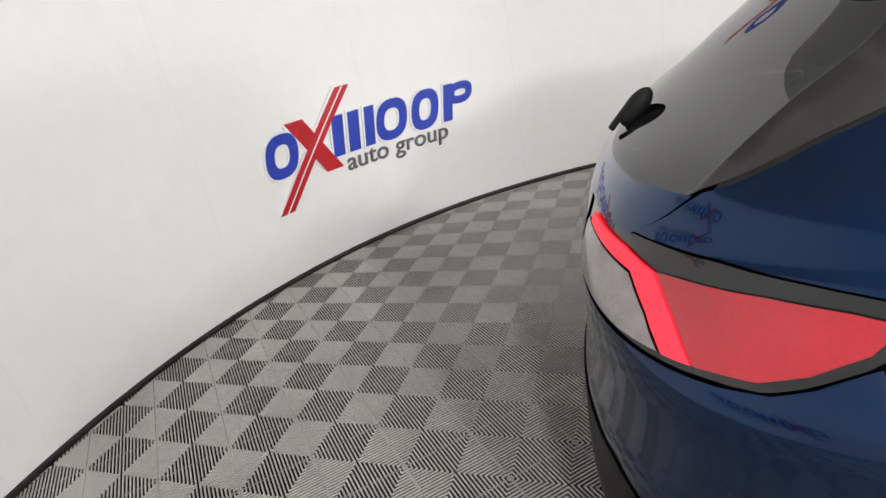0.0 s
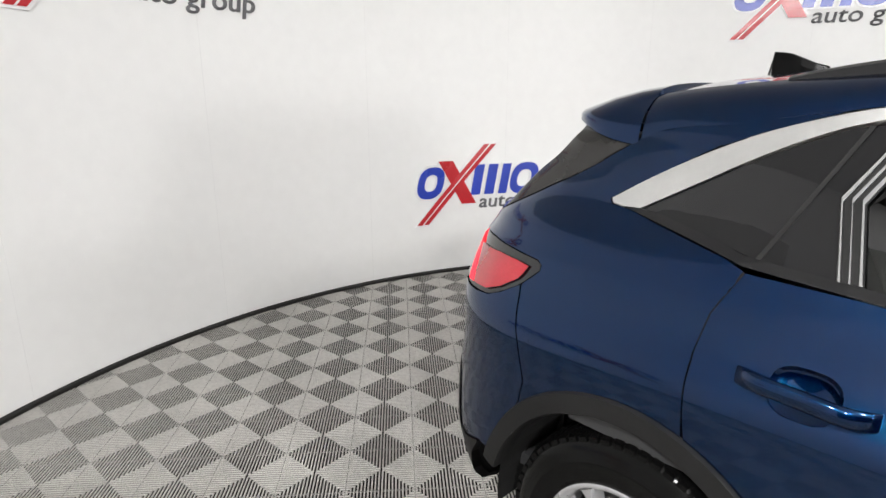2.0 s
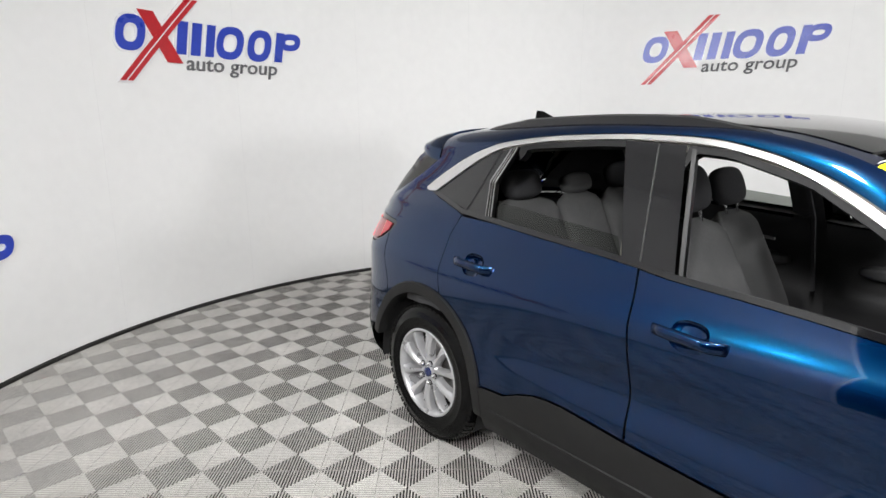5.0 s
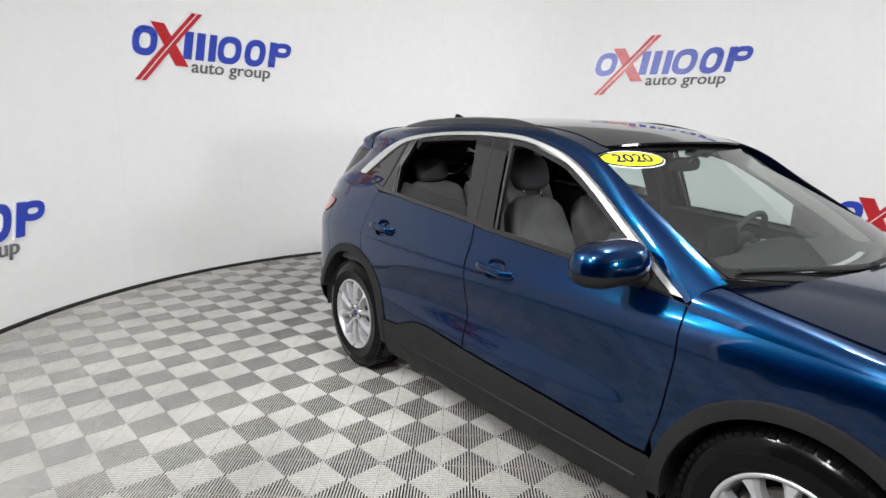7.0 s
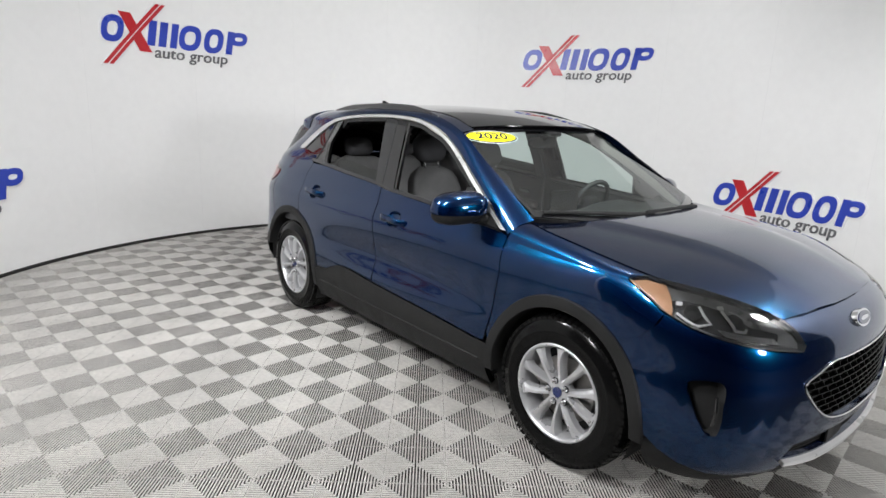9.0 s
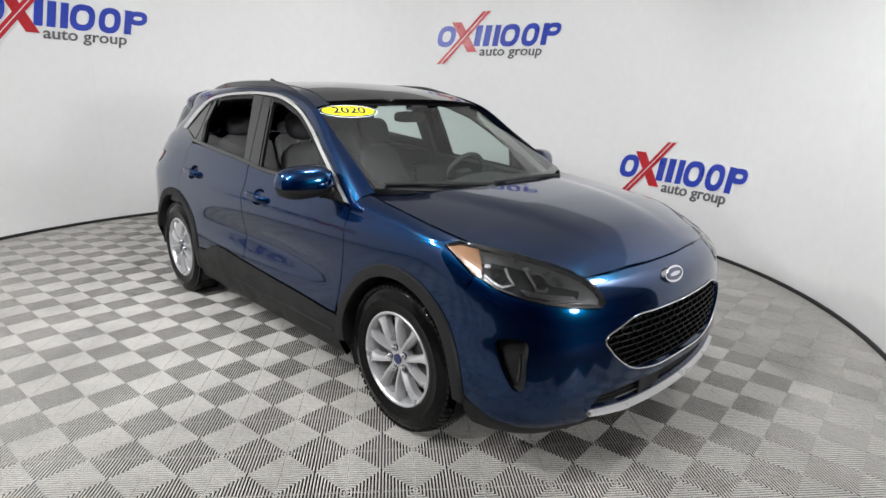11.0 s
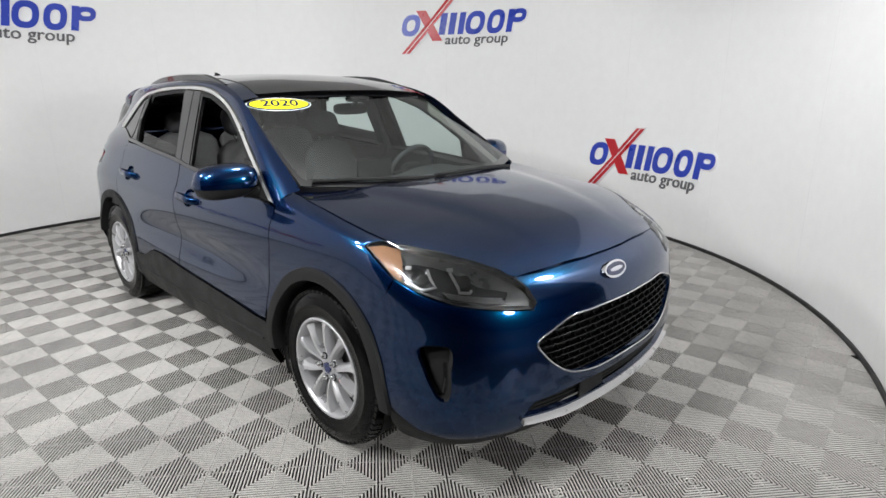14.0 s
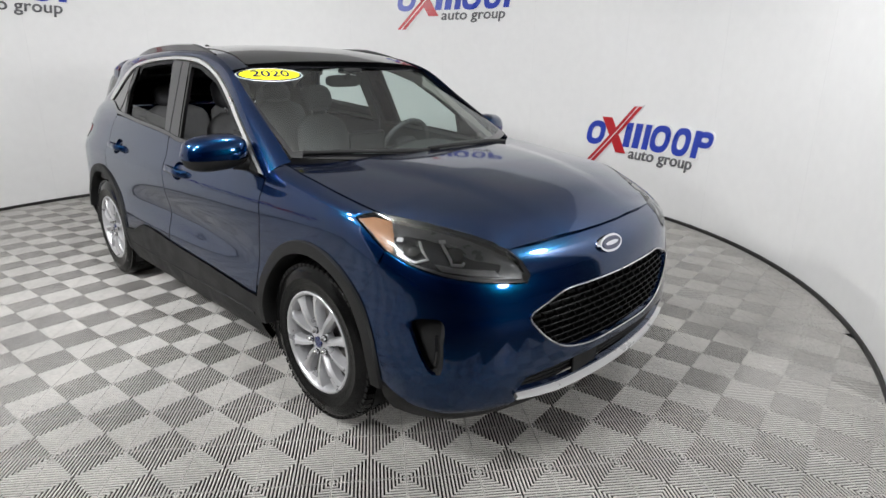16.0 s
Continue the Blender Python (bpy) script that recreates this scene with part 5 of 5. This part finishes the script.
    for k in range(5):
        a = 2 * math.pi * k / 5 + math.pi / 2
        bm = bmesh.new()
        lathe(bm, [(.001, -.113), (.009, -.111), (.0125, -.104), (.0125, -.085)], 12)
        bmesh.ops.translate(bm, vec=(.054 * math.cos(a), 0, .054 * math.sin(a)), verts=bm.verts)
        part("wheel_nut", bm, BRIGHT, rim, smooth=True)
        bm = bmesh.new()
        lathe(bm, [(.017, -.0935), (.015, -.0945), (.013, -.088)], 14)
        bmesh.ops.translate(bm, vec=(.054 * math.cos(a), 0, .054 * math.sin(a)), verts=bm.verts)
        part("nut_seat", bm, DEEP, rim, smooth=True)
    bm = bmesh.new()
    lathe(bm, [(.05, -.035), (.155, -.035), (.158, -.030), (.158, -.010), (.05, -.010)], 40)
    part("brake_disc", bm, DISC, th, "grey steel brake disc", smooth=False)
    bm = bmesh.new()
    box(bm, -.045, .045, -.055, .02, .095, .17, .012)
    bmesh.ops.transform(bm, matrix=Matrix.Rotation(radians(-60), 4, "Y"), verts=bm.verts)
    part("brake_caliper", bm, DISC, th, "grey brake caliper")
    bm = bmesh.new()
    lathe(bm, [(.001, .0), (.197, .0), (.197, .05)], 32)
    part("back_plate", bm, DEEP, th)
    return th


W = wheel()
W.parent = car
HUB = CAR_PLACE @ Vector((WX, -.795, 0))
HUB.z = .3645
W.matrix_basis = Matrix.Translation(HUB) @ Matrix.Rotation(radians(-18), 4, "Y")
for x, s, spin in ((-WX, 1, 22), (WX, -1, 33), (-WX, -1, 50)):
    c = copy_thing(W, Matrix.Translation((*(CAR_PLACE @ Vector((x, -.795 * s, 0))).xy, .3645)) @ (Matrix.Rotation(math.pi, 4, "Z") if s < 0 else Matrix()) @ Matrix.Rotation(radians(spin), 4, "Y"))
    c.parent = car

# ---- interior ----
bm = bmesh.new()
box(bm, -1.95, 1.0, -.78, .78, .40, .44)
part("cabin_floor", bm, CLOTH_DARK, car, "black carpet")


def cushion(bm, cx, cy, cz, sx, sy, sz, bulge=.25, m=None, n=8, p=4.0):
    """A padded block: a rounded box."""
    vs = []
    tmp = bmesh.new()
    bmesh.ops.create_cube(tmp, size=2.0)
    bmesh.ops.subdivide_edges(tmp, edges=tmp.edges, cuts=n, use_grid_fill=True)
    for v in tmp.verts:
        x, y, z = v.co
        k = (abs(x) ** p + abs(y) ** p + abs(z) ** p) ** (1 / p)
        d = Vector((x, y, z)) / k
        v.co = Vector((cx + d.x * sx, cy + d.y * sy, cz + d.z * sz))
    if m is not None:
        bmesh.ops.transform(tmp, matrix=m, verts=tmp.verts)
    me = bpy.data.meshes.new("tmp")
    tmp.to_mesh(me)
    tmp.free()
    bm.from_mesh(me)
    bpy.data.meshes.remove(me)


def back_shape(bm, w0_, w1_, h, thick, m, wing=0.03):
    """A seat back, tapered upwards, with side wings."""
    grid = []
    for i in range(15):
        t = i / 14
        wd = w0_ + (w1_ - w0_) * t ** 1.5
        row = []
        for k in range(25):
            a = 2 * math.pi * k / 24
            c, s_ = math.cos(a), math.sin(a)
            y = wd * math.copysign(abs(s_) ** 0.6, s_)
            x = thick * math.copysign(abs(c) ** 0.5, c) * (1 - .35 * t)
            if c > 0:
                x += wing * (abs(y) / wd) ** 3 * (1 - .6 * t)
            end = min(1.0, (1 - t) / .12) ** 0.5 if t > .88 else (min(1.0, t / .08) ** 0.5 if t < .08 else 1.0)
            row.append(m @ Vector((x * max(end, .05) , y * (0.55 + .45 * end), h * t)))
        grid.append(row)
    quads(bm, grid)
    bmesh.ops.remove_doubles(bm, verts=bm.verts, dist=1e-5)


def front_seat(y, x0, z0):
    th = empty("front_seat")
    th.parent = car
    th["label"] = "charcoal cloth front seat"
    m = Matrix.Translation((x0, y, z0)) @ Matrix.Rotation(radians(-20), 4, "Y")
    bm = bmesh.new()
    back_shape(bm, .255, .175, .60, .085, m)
    part("backrest", bm, CLOTH, th, smooth=True)
    bm = bmesh.new()
    cushion(bm, x0 + .28, y, z0 - .06, .30, .25, .09)
    part("seat_cushion", bm, CLOTH, th, smooth=True)
    bm = bmesh.new()
    cushion(bm, .03, 0, .715, .055, .125, .095, m=m, p=3.0)
    part("headrest", bm, CLOTH_DARK, th, "black cloth headrest", smooth=True)
    for k in (-.06, .06):
        bm = bmesh.new()
        tube(bm, [m @ Vector((.02, k, .56)), m @ Vector((.03, k, .68))], .007, 8)
        part("headrest_post", bm, BRIGHT, th, smooth=True)
    bm = bmesh.new()
    box(bm, x0, x0 + .5, y - .2, y + .2, .44, z0 - .12, .02)
    part("seat_base", bm, CLOTH_DARK, th)


front_seat(-.38, -.085, .645)
front_seat(.38, -.285, .585)
rs = empty("rear_seat")
rs.parent = car
rs["label"] = "charcoal cloth rear bench with three headrests"
m = Matrix.Translation((-.95, 0, .70)) @ Matrix.Rotation(radians(-22), 4, "Y")
for y, w in ((-.42, .235), (0, .17), (.42, .235)):
    mm = m @ Matrix.Translation((0, y, 0))
    bm = bmesh.new()
    back_shape(bm, w, w * .93, .56, .075, mm, .012)
    part("backrest", bm, CLOTH, rs, smooth=True)
    bm = bmesh.new()
    cushion(bm, .02, 0, .62 if y else .60, .05, .125 if y else .11, .075 if y else .055, m=mm, p=3.0)
    part("headrest", bm, CLOTH_DARK if y else CLOTH, rs, smooth=True)
bm = bmesh.new()
cushion(bm, -.68, 0, .60, .27, .64, .09)
part("seat_cushion", bm, CLOTH, rs, smooth=True)
bm = bmesh.new()
box(bm, -1.27, -1.19, -.60, .60, .5, 1.08, .02, None)
part("seat_panel", bm, CLOTH_DARK, rs)
bm = bmesh.new()
box(bm, -1.95, -1.40, -.58, .58, .60, 1.08, .03)
part("luggage_cover", bm, CLOTH_DARK, car, "black luggage cover")

# door inner panels and pillars
for dset, pts in ((doors, [(.90, .50), (.93, .98), (.55, 1.035), (-.10, 1.075), (-.16, 1.08), (-.14, .50)]), (rdoors, [(-.20, .50), (-.24, 1.085), (-.69, 1.115), (-1.10, 1.15), (-1.15, .95), (-.85, .60), (-.75, .50)])):
    for ob, s in zip(dset, (1, -1)):
        panel("door_card", pts, (lambda x, z, s=s: (x, -(half(x, z) - .075) * s, z)), DASH, ob, 0.08, rim=0, pair=False, label="dark grey inner door panel")
        bm = bmesh.new()
        x0 = .30 if dset is doors else -.62
        cushion(bm, x0, -.80 * s, .86, .30, .05, .035)
        part("armrest", bm, DASH, ob, smooth=True)
        bm = bmesh.new()
        tube(bm, [(x0 + .12, -.785 * s, .97), (x0 + .22, -.775 * s, .965)], .010, 6)
        part("inner_handle", bm, CHROME, ob, "chrome inner handle")
        bm = bmesh.new()      # top of the door, closing the gap between skin and inner panel
        xa, xb = (pts[4][0], .90) if dset is doors else (-1.15, -.24)
        quads(bm, [[(x, -(half(x, zz) - .003) * s, zz), (x, -(half(x, zz) - .08) * s, zz - .01)] for x, zz in [(xa + (xb - xa) * k / 14, lower(xa + (xb - xa) * k / 14) - .012) for k in range(15)]])
        part("door_top", bm, DASH, ob)
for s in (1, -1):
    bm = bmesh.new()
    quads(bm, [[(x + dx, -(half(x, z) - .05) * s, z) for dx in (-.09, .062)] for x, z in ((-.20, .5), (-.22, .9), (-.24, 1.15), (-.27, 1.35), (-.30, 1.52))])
    # far lining takes a darker material for the shade inside the cabin
    part("pillar_lining", bm, PILLAR_GREY if s > 0 else DASH, car, "beige grey pillar lining" if s > 0 else "pillar lining in a shaded tone")
    bm = bmesh.new()
    A = [Vector((x, -(half(x, z) - .03) * s, z)) for x, z in ((.90, 1.02), (.70, 1.15), (.50, 1.27), (.26, 1.39), (.05, 1.46))]
    B = [Vector((x, y * s, z)) for x, y, z in ((.97, -.74, 1.06), (.80, -.72, 1.18), (.60, -.70, 1.30), (.36, -.67, 1.44), (.10, -.62, 1.52))]
    quads(bm, [A, B])
    part("screen_pillar_lining", bm, LINER, car, "beige grey windscreen pillar lining")
    bm = bmesh.new()      # rear corner lining
    quads(bm, [[(x, -(half(x, z) - .035) * s, z) for x in (-1.55, -1.3, -1.1, -.98)] for z in (.7, .9, 1.1, 1.15)])
    part("quarter_lining", bm, DASH, car)
    bm = bmesh.new()      # upper corner lining, inside the quarter panel and the black side panel
    quads(bm, [[(x, -(half(x, z) - .022) * s, z) for x in [-1.25 + (float(np.interp(z, [1.15, 1.233, 1.299, 1.374, 1.45], [-2.00, -1.90, -1.80, -1.70, -1.58])) + 1.25) * k / 8 for k in range(9)]] for z in (1.13, 1.19, 1.25, 1.31, 1.37, 1.43)])
    part("quarter_lining", bm, DASH, car)
    bm = bmesh.new()      # belt
    tube(bm, [(-.27, -(half(-.2, 1.3) - .065) * s, 1.36), (-.22, -(half(-.2, 1.1) - .07) * s, 1.10), (-.15, -.66 * s, .75)], .012, 4)
    part("seat_belt", bm, CLOTH_DARK, car, "black seat belt")

# dashboard
bm = bmesh.new()
grid = []
for i in range(17):
    y = -.74 + 1.48 * i / 16
    f = .264 * y * y
    hump = .035 * math.exp(-((y - .38) / .2) ** 4)
    prof = [(1.16 - f, 1.052), (1.0 - f, 1.048), (.84 - f * .6, 1.040), (.70, 1.030 + hump), (.62, 1.005 + hump), (.60, .95), (.64, .82), (.70, .66), (.80, .46)]
    grid.append([(x, y, z) for x, z in prof])
quads(bm, grid)
dash = part("dashboard", bm, DASH, car, "dark grey dashboard", smooth=True)
bm = bmesh.new()
box(bm, .585, .612, -.13, .13, 1.0, 1.135, .012)
part("screen", bm, GLOSS_BLACK, dash, "black centre screen")
bm = bmesh.new()
box(bm, -.25, .66, -.13, .13, .44, .72, .03)
part("console", bm, DASH, car, "dark grey centre console")
# row of pale slots drawing the thin reflected line at the dash edge
bm = bmesh.new()
for k in range(44):
    y = -.60 + 1.0 * k / 43
    x = 1.08 - .264 * y * y
    box(bm, x - .012, x + .012, y - .004, y + .004, 1.050, 1.054)
tagged(part("vent_slots", bm, LINER, dash), kind="stuff")
sw = empty("steering_wheel")
sw.parent = car
sw["label"] = "black steering wheel"
m = Matrix.Translation((.50, .38, 1.0)) @ Matrix.Rotation(radians(-65), 4, "Y")
bm = bmesh.new()
grid = [[m @ Vector(((.185 + .016 * math.cos(b)) * math.cos(a), (.185 + .016 * math.cos(b)) * math.sin(a), .016 * math.sin(b))) for b in [2 * math.pi * j / 10 for j in range(10)]] for a in [2 * math.pi * k / 40 for k in range(40)]]
quads(bm, grid, loop_u=True, loop_v=True)
part("ring", bm, DASH, sw, smooth=True)
bm = bmesh.new()
cushion(bm, 0, 0, 0, .07, .085, .03, m=m)
part("hub", bm, DASH, sw, smooth=True)
for a in (90, -90, 180):
    bm = bmesh.new()
    box(bm, .05, .18, -.02, .02, -.012, .008, .006, m @ Matrix.Rotation(radians(a), 4, "Z"))
    part("spoke", bm, CHROME if a == 180 else DASH, sw)
bm = bmesh.new()
tube(bm, [m @ Vector((0, 0, 0)), (.70, .38, .93)], .035, 10)
part("column", bm, DASH, sw)
rm = empty("rear_view_mirror")
rm.parent = car
rm["label"] = "black rear-view mirror on the windscreen"
bm = bmesh.new()
cushion(bm, .36, 0.02, 1.405, .022, .125, .034, p=3.5, m=None)
part("mirror_shell", bm, CLAD, rm, smooth=True)
bm = bmesh.new()
tube(bm, [(.37, .02, 1.42), (.43, .02, 1.455), (.475, .02, 1.452)], .012, 8)
part("stem", bm, CLAD, rm)
bm = bmesh.new()
cushion(bm, .43, .02, 1.462, .045, .07, .016)
part("sensor_box", bm, CLAD, rm, smooth=True)

for ob in car.children_recursive:      # the finished form set to its true size and place
    top = ob
    while top.parent != car:
        top = top.parent
    if ob.type == "MESH" and not top.name.startswith("wheel") or top.name.startswith("wheel_"):
        ob.data.transform(CAR_PLACE)

# year sticker on the windscreen
st = tagged(new("year_sticker"), "yellow oval sticker reading 2020 on the windscreen", "sticker")
ctr = Vector(screen(-.505, 1.438))
ty = (Vector(screen(-.36, 1.438)) - Vector(screen(-.65, 1.438))).normalized()
tz = (Vector(screen(-.505, 1.47)) - Vector(screen(-.505, 1.41))).normalized()
tz = (tz - ty * tz.dot(ty)).normalized()
tn = ty.cross(tz)
if tn.x < 0:
    tn = -tn
frame_m = Matrix((ty.to_4d(), tz.to_4d(), tn.to_4d(), Vector((0, 0, 0, 1)))).transposed()
for i in range(3):
    frame_m[3][i] = 0.0
frame_m.translation = ctr + tn * .003
st.matrix_world = Matrix.Translation(CAR_PLACE @ frame_m.translation)


def on_screen(bm, lift):
    """Bend a flat shape to the glass."""
    for v in bm.verts:
        w = frame_m @ Vector((v.co.x, v.co.y, 0))
        w.x = screen(w.y, w.z)[0]
        v.co = CAR_PLACE @ (w + tn * lift) - st.location


for nm, a, b, mt, lift in (("sticker_border", .172, .057, NAVY, .002), ("sticker_rim", .172, .057, WHITE_SIGN, .001), ("sticker_field", .160, .048, YELLOW, .0035)):
    bm = bmesh.new()
    if nm == "sticker_rim":
        a, b = .178, .062
    quads(bm, [[(a * r * math.cos(t), b * r * math.sin(t), 0) for r in (0.02, .25, .5, .75, 1.0)] for t in [2 * math.pi * k / 48 for k in range(48)]], loop_u=True)
    on_screen(bm, lift)
    part(nm, bm, mt, st)
fc = bpy.data.curves.new("digits", "FONT")
fc.body, fc.size, fc.align_x, fc.align_y = "2020", .092, "CENTER", "CENTER"
fc.offset = .0016
tmp_ob = bpy.data.objects.new("digits", fc)
tm = bpy.data.meshes.new_from_object(tmp_ob)
bpy.data.objects.remove(tmp_ob)
bm = bmesh.new()
bm.from_mesh(tm)
bmesh.ops.scale(bm, vec=(1.12, .86, 1), verts=bm.verts)
on_screen(bm, .0075)
part("digits", bm, NAVY, st, "dark blue digits 2020")


# ---- ribbed floor tiles ----
PITCH, TURNED, OX, OY = 0.28283, radians(6.3 + 45), 0.0029, 0.0538
RIBS = 10


def tile_points():
    """Concentric square ribs with chamfered tops, and two fine cross bars."""
    p = PITCH / 2 / RIBS
    vs, fs = [], []
    for k in range(RIBS):
        n = len(vs)
        prof = ((0.76, -0.030), (0.76, -0.0045), (0.75, -0.0015), (0.68, 0.0), (0.34, 0.0), (0.27, -0.0015), (0.26, -0.0045), (0.26, -0.030))
        for c, z in prof:
            h = p * (k + c)
            vs += [(-h, -h, z), (h, -h, z), (h, h, z), (-h, h, z)]
        for r in range(len(prof) - 1):
            for c in range(4):
                d = (c + 1) % 4
                fs.append((n + 4 * r + c, n + 4 * r + d, n + 4 * r + 4 + d, n + 4 * r + 4 + c))
    ribs = len(fs)
    for along in (True, False):      # bars from edge to edge; a dark strip draws the fine slot along the middle
        h = PITCH / 2 - 0.004
        for w0_, w1_, z in ((-0.0040, -0.0007, -0.0012), (0.0007, 0.0040, -0.0012), (-0.0007, 0.0007, 0.0002)):
            n = len(vs)
            vs += [((x, y, z) if along else (y, x, z)) for x, y in ((-h, w0_), (h, w0_), (h, w1_), (-h, w1_))]
            fs.append((n, n + 1, n + 2, n + 3) if along else (n + 3, n + 2, n + 1, n))
    # 1 marks lower rib walls and slot strips, coloured dark as the shade there
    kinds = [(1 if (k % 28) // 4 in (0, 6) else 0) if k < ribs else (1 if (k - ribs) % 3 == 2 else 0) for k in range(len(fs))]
    return vs, fs, kinds


TV, TF, TK = tile_points()
tile_mesh = bpy.data.meshes.new("floor_tile")
tile_mesh.from_pydata(TV, [], TF)
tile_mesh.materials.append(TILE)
tile_mesh.materials.append(GAP_SHADE)
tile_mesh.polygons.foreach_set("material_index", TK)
mat_rot = np.array([[math.cos(TURNED), -math.sin(TURNED)], [math.sin(TURNED), math.cos(TURNED)]])
small = np.array([[math.cos(radians(6.3)), -math.sin(radians(6.3))], [math.sin(radians(6.3)), math.cos(radians(6.3))]])
first = small @ np.array([OX + PITCH / math.sqrt(2), OY])
centres = []
for i in range(-32, 33):
    for j in range(-32, 33):
        c = first + mat_rot @ np.array([i * PITCH, j * PITCH])
        d, a = math.hypot(c[0] - CX, c[1] - CY), math.degrees(math.atan2(c[1] - CY, c[0] - CX)) % 360
        if d < RAD + 0.14:
            centres.append(c)
near = sorted(range(len(centres)), key=lambda k: abs(centres[k][1] + 1.9) + 0.45 * abs(centres[k][0] - 0.6))
floor_ob = bpy.data.objects["floor"]
for k in near[:300]:
    ob = new("tile", tile_mesh)
    ob.parent = floor_ob
    ob.matrix_basis = Matrix.Translation((*centres[k], 0)) @ Matrix.Rotation(TURNED + math.pi / 2 * (k % 4), 4, "Z")
tv, tf = np.array(TV), np.array(TF)
allv, allf = [], []
for n, k in enumerate(near[300:]):
    allv.append(np.c_[tv[:, :2] @ mat_rot.T + centres[k], tv[:, 2]])
    allf.append(tf + n * len(tv))
me = bpy.data.meshes.new("tiles")
me.from_pydata(np.vstack(allv).tolist(), [], np.vstack(allf).tolist())
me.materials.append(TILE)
me.materials.append(GAP_SHADE)
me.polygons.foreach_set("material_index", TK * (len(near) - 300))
rest = new("tiles", me)
rest.parent = floor_ob
tagged(rest, "interlocking ribbed grey plastic floor tiles", kind="stuff")
